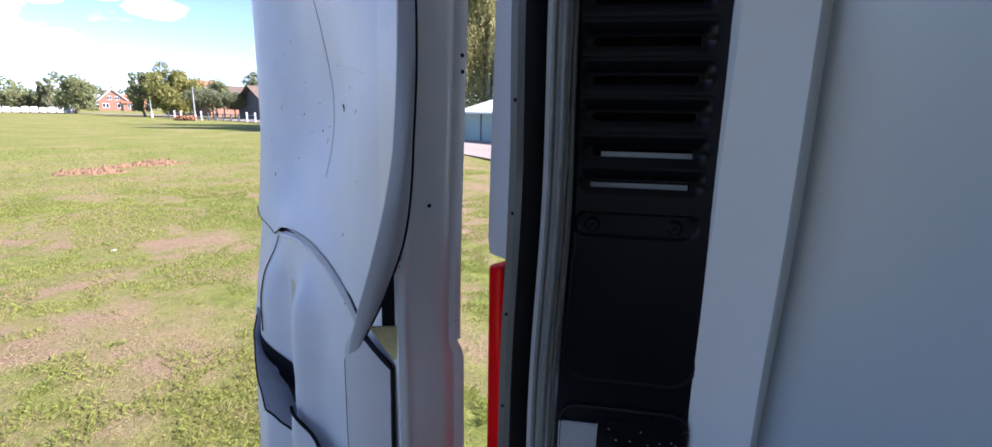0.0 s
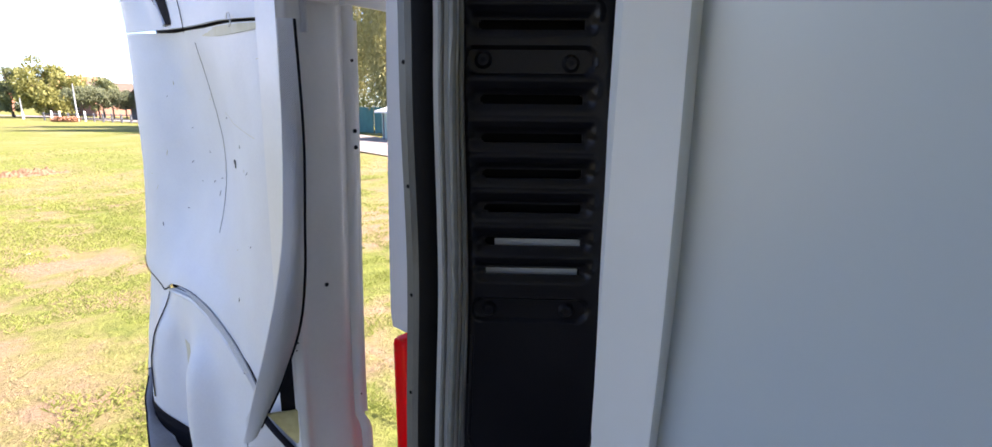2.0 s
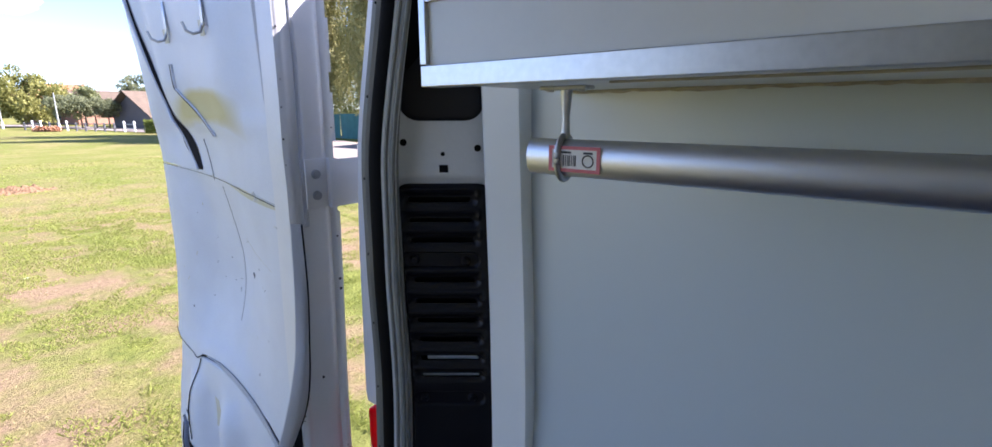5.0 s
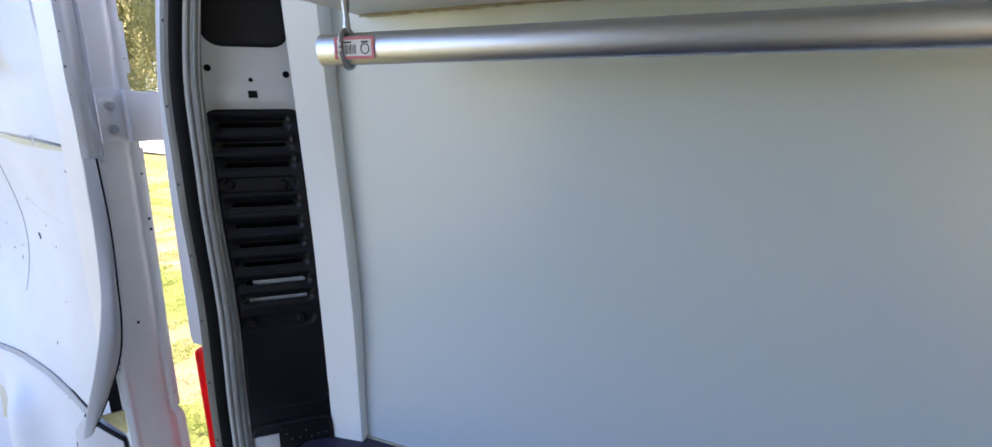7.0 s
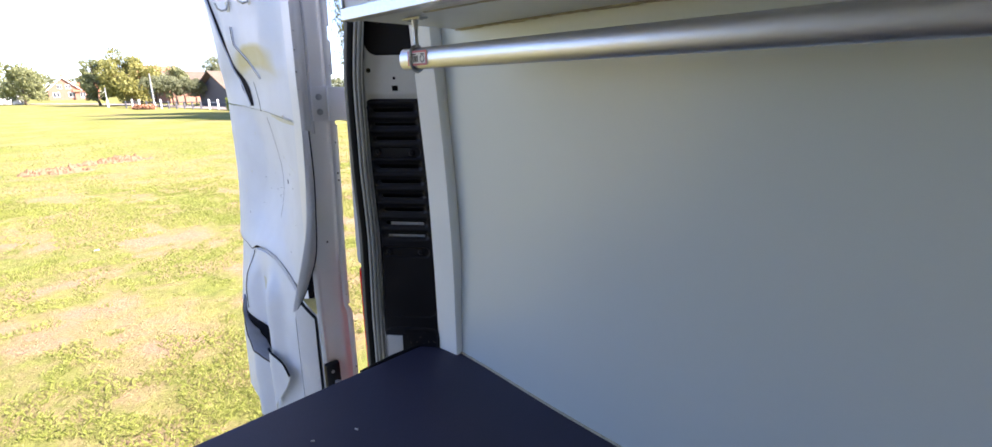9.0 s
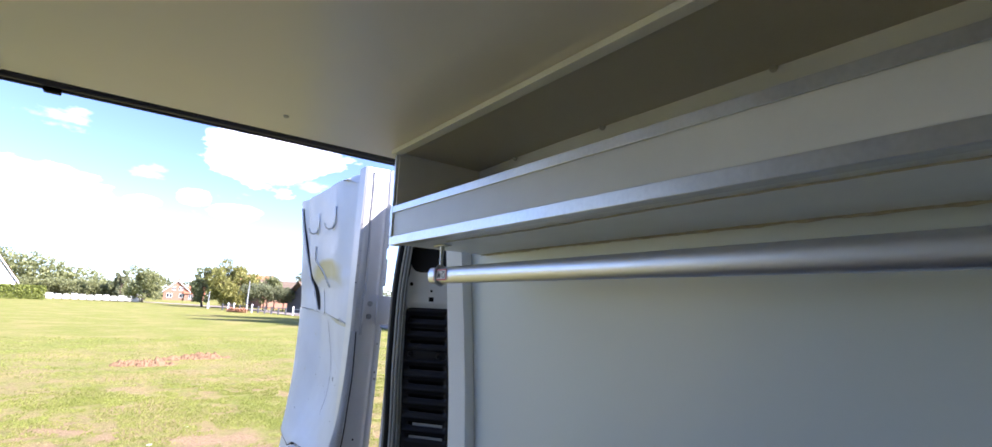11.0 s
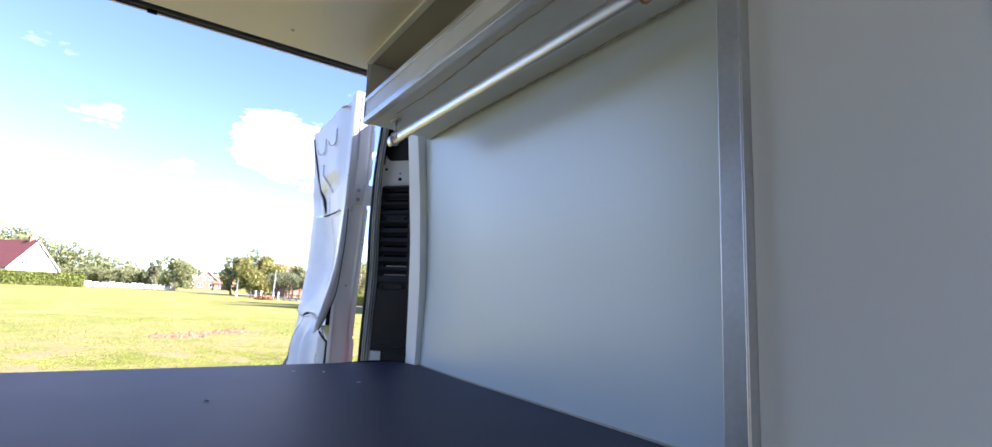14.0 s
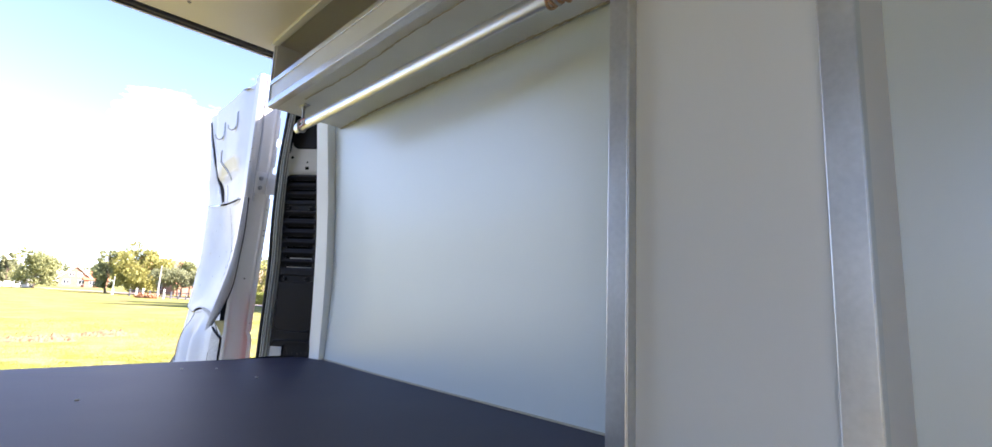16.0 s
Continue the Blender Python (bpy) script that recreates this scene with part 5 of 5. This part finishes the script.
def leaf_cloud(centres, radii, n, size, seed, droop=0.0, flat=1.0):
    """n leaf cards spread in the outer shells of many clumps, as vertices and faces."""
    r = np.random.default_rng(seed)
    centres, radii = np.array(centres), np.array(radii)
    pick = r.choice(len(centres), n, p=radii**2 / (radii**2).sum())
    d = r.normal(size=(n, 3))
    d /= np.linalg.norm(d, axis=1)[:, None]
    p = centres[pick] + d * (radii[pick] * r.uniform(0.45, 1.08, n) ** 0.7)[:, None] * np.array([1, 1, flat])
    a = r.normal(size=(n, 3))
    a[:, 2] -= droop
    a /= np.linalg.norm(a, axis=1)[:, None]
    b = np.cross(a, r.normal(size=(n, 3)))
    b /= np.linalg.norm(b, axis=1)[:, None]
    s = (size * r.uniform(0.55, 1.3, n))[:, None]
    v = np.stack([p - a * s, p + b * s * 0.5, p + a * s, p - b * s * 0.5], 1)
    return v.reshape(-1, 3), np.arange(4 * n).reshape(-1, 4).tolist()


def tree(name, at, height, width, leaves, material, bark, seed, label, trunk=0.28, n=3200, size=0.3, droop=0.0, group="trees"):
    r = np.random.default_rng(seed)
    x, y = at
    t = thing(name, (x, y, 0), label, "tree", group)
    top = height * 0.8
    bms = [rod([(x, y, -0.1), (x + 0.02 * height * r.normal(), y, height * trunk), (x + 0.03 * height * r.normal(), y + 0.02 * height * r.normal(), top)], [0.028 * height, 0.02 * height, 0.004 * height], 8)]
    centres, radii = [], []
    for k in range(11):
        a, hh = k * 2.4 + r.uniform(-0.3, 0.3), height * r.uniform(trunk, 0.72)
        reach = width / 2 * r.uniform(0.45, 0.85)
        tip = (x + reach * math.cos(a), y + reach * math.sin(a), hh + height * r.uniform(0.06, 0.2))
        bms.append(rod([(x, y, hh - height * 0.06), ((x + tip[0]) / 2, (y + tip[1]) / 2, hh + 0.02 * height), tip], [0.01 * height, 0.007 * height, 0.002 * height], 6))
        for _ in range(3):
            centres.append(np.array(tip) + r.normal(size=3) * width * 0.1)
            radii.append(width * r.uniform(0.09, 0.19))
    for _ in range(leaves):
        a, q = r.uniform(0, 6.28), r.uniform(0, 1)
        rad = width / 2 * math.sqrt(max(0, 1 - (q * 1.9 - 0.9) ** 2)) * r.uniform(0.35, 0.9)
        centres.append((x + rad * math.cos(a), y + rad * math.sin(a), height * (trunk + (1 - trunk) * q * 0.93)))
        radii.append(width * r.uniform(0.07, 0.16))
    part("trunk", merge(*bms), bark, t, smooth=True)
    v, f = leaf_cloud(centres, radii, n, size, seed + 1, droop)
    raw("crown", v, f, material, t)
    return t


def polar(az, dist, eye=(-0.2, -0.8)):
    return (eye[0] + dist * math.sin(radians(az)), eye[1] + dist * math.cos(radians(az)))


# trees beside the houses
tree("broad_tree", polar(8.7, 98), 7.2, 7, 26, LEAF_B, BARK, 21, "broad sunlit yellow-green tree beside the village houses", 0.12, 11000, 0.22)
tree("broad_tree", polar(6.4, 104), 7.8, 4.6, 20, LEAF_A, BARK, 22, "rounded darker green tree beside the village houses", 0.12, 7500, 0.22)
tree("broad_tree", polar(1.5, 128), 7.4, 6.6, 22, LEAF_A, BARK, 23, "loose green tree at the far edge of the meadow", 0.12, 7500, 0.22)
tree("conifer_tree", polar(-0.3, 140), 7.4, 2.4, 14, LEAF_C, BARK, 24, "narrow dark tree standing behind the row", 0.08, 3200, 0.2)
tree("broad_tree", polar(16.9, 92), 8, 6, 20, LEAF_C, BARK, 25, "dark green tree rising behind the thatched cottage", 0.2, 6500, 0.2)
tree("broad_tree", polar(18.9, 96), 7.4, 7, 20, LEAF_A, BARK, 26, "green tree behind the thatched cottage", 0.2, 6000, 0.2)
tree("broad_tree", polar(19.3, 70), 5.4, 4.5, 14, LEAF_B, BARK, 27, "low yellow-green garden tree before the cottage", 0.12, 4200, 0.13)
clipped = tree("pollard_tree", polar(10.8, 84), 3.9, 3.6, 12, LEAF_C, BARK, 31, "clipped dark green garden tree behind the fence", 0.42, 3200, 0.13, group="clipped trees")
for az, dist, s in ((11.9, 84, 1.02), (12.9, 83, 0.95), (13.8, 83, 0.9)):
    copy_thing(clipped, Matrix.Translation((*polar(az, dist), 0)) @ Matrix.Rotation(az * 2, 4, "Z") @ Matrix.Scale(s, 4))
tree("broad_tree", polar(12.2, 96), 6.6, 4.5, 14, LEAF_A, BARK, 33, "green garden tree behind the clipped row", 0.2, 3600, 0.18)
row = tree("row_tree", polar(-8.5, 150), 4.6, 4.6, 14, LEAF_A, BARK, 35, "rounded grey-green tree in the row along the far edge", 0.2, 3200, 0.2, group="tree row")
for k in range(11):
    az = -7.4 + k * 0.72
    p = polar(az, 150 - 0.8 * k)
    copy_thing(row, Matrix.Translation((*p, 0)) @ Matrix.Rotation(k * 1.7, 4, "Z") @ Matrix.Scale(0.92 + 0.06 * math.sin(k * 2.1), 4))


def skyline(az0, az1, dist, h0, h1, n, seed):
    r = np.random.default_rng(seed)
    cs, rs = [], []
    for k in range(90):
        az = az0 + (az1 - az0) * k / 89
        h = (h0 + (h1 - h0) * k / 89) * (0.85 + 0.2 * noise.noise(Vector((k * 0.21, 0, seed))))
        for q in range(4):
            p = polar(az + r.uniform(-0.3, 0.3), dist + r.uniform(-6, 6))
            cs.append((p[0], p[1], h * (0.18 + 0.22 * q)))
            rs.append(h * r.uniform(0.13, 0.24))
    return leaf_cloud(cs, rs, n, 0.55, seed)


v, f = skyline(-24, -1.5, 210, 31, 9, 52000, 41)
tagged(raw("far_wood", v, f, LEAF_A), "far wood behind the white house", "wood", kind="stuff")
v, f = skyline(-4, 30, 230, 8.5, 9, 15000, 42)
tagged(raw("far_wood", v, f, LEAF_C), "far dark tree line beyond the village", "wood", kind="stuff")
v, f = skyline(-110, -24, 220, 14, 18, 14000, 43)
tagged(raw("far_wood", v, f, LEAF_A), "far wood along the side of the meadow", "wood", kind="stuff")


def weeping_birch(at, height, width, seed, n, label):
    r = np.random.default_rng(seed)
    x, y = at
    t = thing("weeping_birch", (x, y, 0), label, "tree", "birches")
    bms = [rod([(x, y, -0.1), (x + 0.2, y + 0.1, height * 0.5), (x + 0.1, y, height * 0.97)], [0.24, 0.16, 0.03], 9)]
    vs, tips = [], []
    for k in range(26):
        a, hh = k * 2.39, height * r.uniform(0.26, 0.95)
        reach = width / 2 * r.uniform(0.25, 1.0) * (1.15 - 0.6 * hh / height)
        tip = np.array((x + reach * math.cos(a), y + reach * math.sin(a), hh + 0.05 * height))
        bms.append(rod([(x + 0.1, y, hh - 0.07 * height), tuple((np.array((x, y, hh)) + tip) / 2 + np.array((0, 0, 0.3))), tuple(tip)], [0.06, 0.04, 0.012], 6))
        tips.append((tip, np.array((x, y, hh))))
    for _ in range(n // 26):
        tip, base = tips[r.integers(len(tips))]
        s = base + (tip - base) * r.uniform(0.3, 1.1) + r.normal(size=3) * 0.35
        length = r.uniform(2.0, 8.5)
        for q in range(26):
            d = length * (q + r.uniform(0, 1)) / 26
            c = s + np.array((0.12 * math.sin(d * 2 + q), 0.12 * math.cos(d * 1.7), -d)) + r.normal(size=3) * 0.05
            if c[2] < 1.6:
                break
            u = r.normal(size=3) * 0.07 + np.array((0, 0, -0.1))
            w = np.cross(u, r.normal(size=3))
            w *= 0.055 / np.linalg.norm(w)
            vs += [c - u, c + w, c + u, c - w]
    part("trunk", merge(*bms), BIRCHB, t, smooth=True)
    raw("crown", np.array(vs), np.arange(len(vs)).reshape(-1, 4).tolist(), LEAF_D, t)
    return t


weeping_birch((26.5, 31.5), 22, 13, 51, 88000, "tall weeping birch turning yellow behind the green fence")
weeping_birch((32, 27), 20, 12, 52, 52000, "weeping birch with hanging yellow-green twigs by the barn")
weeping_birch((27, 41), 22, 12, 54, 70000, "weeping birch with a pale trunk beyond the green fence")
v, f = leaf_cloud([(25 + 0.5 * k, 35.5 - 0.9 * k, 1.6 + 0.5 * math.sin(k * 2.2)) for k in range(12)], [1.3] * 12, 5200, 0.11, 53)
tagged(raw("shrub", v, f, LEAF_B), "bright green shrubs behind the mesh fence", "shrub", kind="stuff")

fence = thing("mesh_fence", (23, 30, 0), "blue-green windbreak mesh fence beside the road", "fence")
for k in range(9):
    y = 26 + 2.6 * k
    part("post", rod([(23.1, y, -0.1), (23.1, y, 2.02)], 0.03, 8), GALV, fence)
    if k < 8:
        part("mesh_panel", sheet(lambda q, z, y=y: (23 + 0.05 * math.sin(q * 7 + z), y + 0.05 + 2.5 * q, z), lin(0, 1, 6), lin(0.06, 1.9 + 0.05 * math.sin(k), 3), (0.012, 0, 0)), MESH, fence)
barn = thing("barn", (24, 19, 0), "low barn with a pale roof and grey-green wall beside the road", "barn")
part("wall", block(18.6, 29.4, 10, 24.4, 0, 1.66), mat("grey_green_barn_wall", (0.3, 0.4, 0.37), 0.7, tint=(0.24, 0.33, 0.3), scale=1), barn)
part("roof", sheet(lambda u, y: (18.3 + 5.7 * u, y, 1.62 + 1.5 * u), lin(0, 1, 3), lin(9.6, 24.7, 12), (0, 0, 0.1)), PLASTER, barn)
part("roof", sheet(lambda u, y: (29.7 - 5.7 * u, y, 1.62 + 1.5 * u), lin(0, 1, 3), lin(9.6, 24.7, 12), (0, 0, 0.1)), PLASTER, barn)
for k in range(9):
    part("wall_batten", block(18.55, 18.598, 11 + 1.65 * k, 11.06 + 1.65 * k, 0.0, 1.6), DARKWALL, barn)


def house(name, at, turn_deg, w, d, eave, ridge, wall_m, roof_m, label, windows, gable=False, chimney=True, brick_trim=None, over=0.35):
    """A gabled house; its front looks along local -y. gable: the gable is the front."""
    x, y = at
    m = Matrix.Translation((x, y, 0)) @ Matrix.Rotation(radians(turn_deg), 4, "Z")
    h = thing(name, (x, y, 0), label, "house")

    def put(bm):
        bmesh.ops.transform(bm, matrix=m, verts=bm.verts)
        return bm

    bm = bmesh.new()
    if gable:
        prof = [(-w / 2, 0), (w / 2, 0), (w / 2, eave), (0, ridge), (-w / 2, eave)]
        a, b = [bm.verts.new((p, -d / 2, z)) for p, z in prof], [bm.verts.new((p, d / 2, z)) for p, z in prof]
    else:
        prof = [(-d / 2, 0), (d / 2, 0), (d / 2, eave), (0, ridge), (-d / 2, eave)]
        a, b = [bm.verts.new((-w / 2, p, z)) for p, z in prof], [bm.verts.new((w / 2, p, z)) for p, z in prof]
    bm.faces.new(a)
    bm.faces.new(b[::-1])
    for k in range(5):
        bm.faces.new((a[k], a[(k + 1) % 5], b[(k + 1) % 5], b[k]))
    part("wall", put(bm), wall_m, h)
    half, length = (w / 2, d) if gable else (d / 2, w)
    slope = (ridge - eave) / half
    for s in (-1, 1):
        def f(u, v, s=s):
            p = s * (half + over) * (1 - u)
            z = ridge + 0.12 - slope * abs(p) + 0.03 * (1 if int(u * 24) % 2 else 0)
            q = (v - 0.5) * (length + 2 * over)
            return (p, q, z) if gable else (q, p, z)
        roof = part("roof", put(sheet(f, lin(0, 1, 24), lin(0, 1, 8), (0, 0, 0.14))), roof_m, h)
    if chimney:
        cx, cy = (0, -d * 0.36) if gable else (w * 0.38, 0)
        part("chimney", put(block(cx - 0.35, cx + 0.35, cy - 0.35, cy + 0.35, ridge - 0.8, ridge + 0.9, 0.03)), brick_trim or wall_m, h)
    fy = -d / 2
    for wx, wz, ww, wh in windows:
        win = part("window", put(block(wx - ww / 2, wx + ww / 2, fy - 0.06, fy + 0.05, wz, wz + wh)), FENCEW, h, "white framed window")
        for k in range(2):
            px = wx - ww / 4 + k * ww / 2
            part("pane", put(block(px - ww * 0.18, px + ww * 0.18, fy - 0.075, fy - 0.055, wz + 0.14, wz + wh - 0.14)), GLASSD, win)
    if gable:
        for s in (-1, 1):
            part("bargeboard", put(sheet(lambda u, z, s=s: (s * (w / 2 + over) * (1 - u), fy - over - 0.02, ridge + 0.1 - slope * (w / 2 + over) * (1 - u) + z), lin(0, 1, 4), [-0.22, 0.08], (0, 0.05, 0))), FENCEW, h)
    return h


house("brick_house", polar(4.2, 200), -6, 7.4, 9, 3.0, 6.4, BRICK, TILE_O, "red brick house with orange tiled roof and white windows",
      [(-0.95, 3.2, 1.1, 1.2), (0.95, 3.2, 1.1, 1.2), (-2.0, 0.8, 1.6, 1.4), (1.6, 0.8, 1.8, 1.4)], gable=True)
house("brick_extension", polar(5.6, 198), -4, 5.6, 6, 2.4, 4.6, BRICK, TILE_O, "lower brick wing with orange tiles beside the house", [(-1.0, 0.6, 1.2, 1.6), (1.2, 0.2, 1.0, 2.0)], chimney=False)
house("white_house", polar(-10.4, 134), 38, 8, 15, 3.2, 8.2, PLASTER, TILE_R, "white gabled house with a dark red tiled roof", [(-1.6, 3.6, 1.0, 1.2), (-3.2, 0.7, 1.3, 1.5)], gable=True, brick_trim=BRICK)
house("orange_roof_house", polar(10.6, 118), 10, 8, 7, 3.4, 6.6, BRICK, TILE_O, "brick house with an orange roof among the trees", [(-2, 0.8, 1.3, 1.4)], chimney=False)
house("thatched_cottage", polar(17.9, 84), 20, 8.5, 7, 1.9, 4.5, DARKWALL, THATCH, "dark walled cottage under a weathered brown thatched roof", [(-3.6, 0.8, 1.0, 1.2), (-1.4, 0.8, 1.0, 1.2), (2.2, 0.8, 1.2, 1.2)], over=0.9)
house("grey_roof_house", polar(13.6, 112), 4, 10, 8, 3, 5.4, BRICK, THATCH, "long house with a grey-brown roof beyond the garden trees", [], chimney=False)


def leaf_box(name, p, q, depth, height, n, label, seed, size=0.12):
    r = np.random.default_rng(seed)
    a, b = np.array((*p, 0.0)), np.array((*q, 0.0))
    along = (b - a) / np.linalg.norm(b - a)
    side = np.array((-along[1], along[0], 0))
    t, d, z = r.uniform(0, 1, n), r.uniform(-0.5, 0.5, n), r.uniform(0, 1, n)
    face = r.integers(0, 3, n)
    d = np.where(face == 0, -0.5 + r.uniform(0, 0.1, n), d)
    z = np.where(face == 1, 1 - r.uniform(0, 0.06, n), z)
    c = a + np.outer(t * np.linalg.norm(b - a), along) + np.outer(d * depth, side) + np.outer(z * height, (0, 0, 1)) + r.normal(size=(n, 3)) * 0.05
    u = r.normal(size=(n, 3))
    u *= size / np.linalg.norm(u, axis=1)[:, None]
    w = np.cross(u, r.normal(size=(n, 3)))
    w *= size * 0.6 / np.linalg.norm(w, axis=1)[:, None]
    v = np.stack([c - u, c + w, c + u, c - w], 1).reshape(-1, 3)
    hd = thing(name, tuple((a + b) / 2), label, "hedge", "hedges")
    raw("leaves", v, np.arange(4 * n).reshape(-1, 4).tolist(), HEDGE, hd)
    core = bmesh.new()
    k = [a + along * 0.2 - side * depth * 0.4, b - along * 0.2 - side * depth * 0.4, b - along * 0.2 + side * depth * 0.4, a + along * 0.2 + side * depth * 0.4]
    lo, hi = [core.verts.new(p) for p in k], [core.verts.new(p + np.array((0, 0, height * 0.93))) for p in k]
    core.faces.new(hi)
    for i in range(4):
        core.faces.new((lo[i], lo[(i + 1) % 4], hi[(i + 1) % 4], hi[i]))
    part("core", core, LEAF_C, hd)
    return hd


leaf_box("hedge", polar(-12.1, 122), polar(-5.4, 124), 1.5, 2.4, 9000, "long clipped green hedge before the white house", 61, 0.2)
leaf_box("hedge", polar(16.5, 62), polar(20.6, 60), 1.0, 1.25, 5000, "low clipped green garden hedge by the road", 62, 0.12)

covers = thing("white_cover", (*polar(-2, 136), 0), "white low plastic covers in a row along the meadow", "cover")
for k in range(13):
    p0 = polar(-5.6 + k * 0.55, 137)
    part("hood", block(p0[0] - 0.6, p0[0] + 0.6, p0[1] - 0.4, p0[1] + 0.4, 0.0, 1.15 + 0.12 * math.sin(k * 1.9), 0.25), FENCEW, covers, smooth=True)
tagged(part("garden_shed", merge(block(polar(1.15, 133)[0] - 1, polar(1.15, 133)[0] + 1, 131.5, 133.5, 0, 1.7, 0.1)), PLASTER), "small white shed at the edge of the meadow", "shed")


def street_lamp(at, h, arm_h, label):
    x, y = at
    p = thing("street_lamp", (x, y, 0), label, "street lamp", "street lamps")
    part("pole", rod([(x, y, 0), (x, y, h * 0.6), (x + 0.02, y, h)], [0.09, 0.07, 0.045], 10), GALV, p, smooth=True)
    part("base", rod([(x, y, 0), (x, y, 0.9)], 0.13, 10), FENCEW, p)
    if arm_h:
        part("arm", rod([(x, y, h), (x + 0.3, y, h + 0.1), (x + 1.1, y, h + 0.18)], 0.03, 8), GALV, p)
        part("lamp_head", block(x + 0.9, x + 1.7, y - 0.13, y + 0.13, h + 0.12, h + 0.24, 0.04), GALV, p)
    return p


street_lamp((13.85, 76), 4.3, False, "pale grey lamp post on the edge of the road")
street_lamp(polar(6.9, 92), 2.7, False, "grey post in front of the broad trees")
pickets = thing("garden_fence", (*polar(12, 72), 0), "low weathered garden fence with white posts by the road", "fence")
P0, P1 = polar(8.2, 84), polar(17.2, 64)
for k in range(15):
    s = k / 14
    x, y = P0[0] + (P1[0] - P0[0]) * s, P0[1] + (P1[1] - P0[1]) * s
    part("post", block(x - 0.09, x + 0.09, y - 0.09, y + 0.09, 0, 1.15 if k in (1, 2, 5, 11, 12) else 0.95, 0.02), FENCEW if k in (1, 2, 5, 11, 12) else DARKWALL, pickets)
    if k < 14:
        x2, y2 = P0[0] + (P1[0] - P0[0]) * (s + 1 / 14), P0[1] + (P1[1] - P0[1]) * (s + 1 / 14)
        for z in (0.35, 0.8):
            part("rail", rod([(x, y, z), (x2, y2, z + 0.02)], 0.045, 6), GALV if k in (1, 11) else DARKWALL, pickets)
tagged(part("wheelie_bin", merge(block(19.6, 20.2, 53.2, 53.8, 0.08, 0.95, 0.04), block(19.55, 20.25, 53.1, 53.85, 0.95, 1.05, 0.03)), mat("dark_blue_bin", (0.03, 0.04, 0.07), 0.5)), "dark blue wheelie bin beside the road", "bin")
v, f = leaf_cloud([polar(9.0 + 0.16 * k, 76 - 0.2 * k) + (0.25,) for k in range(8)], [0.55] * 8, 900, 0.14, 71, flat=0.6)
tagged(raw("flower_border", v, f, mat("dry_flower_stems", (0.42, 0.2, 0.11), 0.9, scale=3)), "low border of withered reddish plants by the road", "plants", kind="stuff")


def mound(cx, cy, rx, ry, h, seed):
    us, vs = lin(-1, 1, 120), lin(-1, 1, 60)

    def f(u, v):
        n = 0.5 + 0.5 * noise.noise(Vector((u * 3.1, v * 2.2, seed))) + 0.4 * noise.noise(Vector((u * 9, v * 7, seed))) + 0.22 * noise.noise(Vector((u * 21, v * 13, seed)))
        return (cx + rx * u, cy + ry * v, rolling(cx + rx * u, cy + ry * v) - 0.05 + h * max(0, 1 - u * u - v * v) ** 0.6 * max(0.1, n))

    return sheet(f, us, vs, (0, 0, -0.05))


tagged(part("dirt_mound", merge(mound(0.55, 17.4, 0.95, 0.5, 0.3, 1.5), mound(2.0, 18.6, 1.1, 0.45, 0.28, 4.5)), SOIL, smooth=True), "low heap of dry brown soil on the grass", "soil heap")
r_ = np.random.default_rng(9)
for k in range(10):
    x, y = r_.uniform(-2.5, 2.2), r_.uniform(2.6, 9)
    if k < 3:
        tagged(part("litter_scrap", block(x - 0.03, x + 0.03, y - 0.018, y + 0.018, 0.02, 0.03, 0.003, None), PAPER), "small white scrap lying in the grass", "scrap", group="scraps")
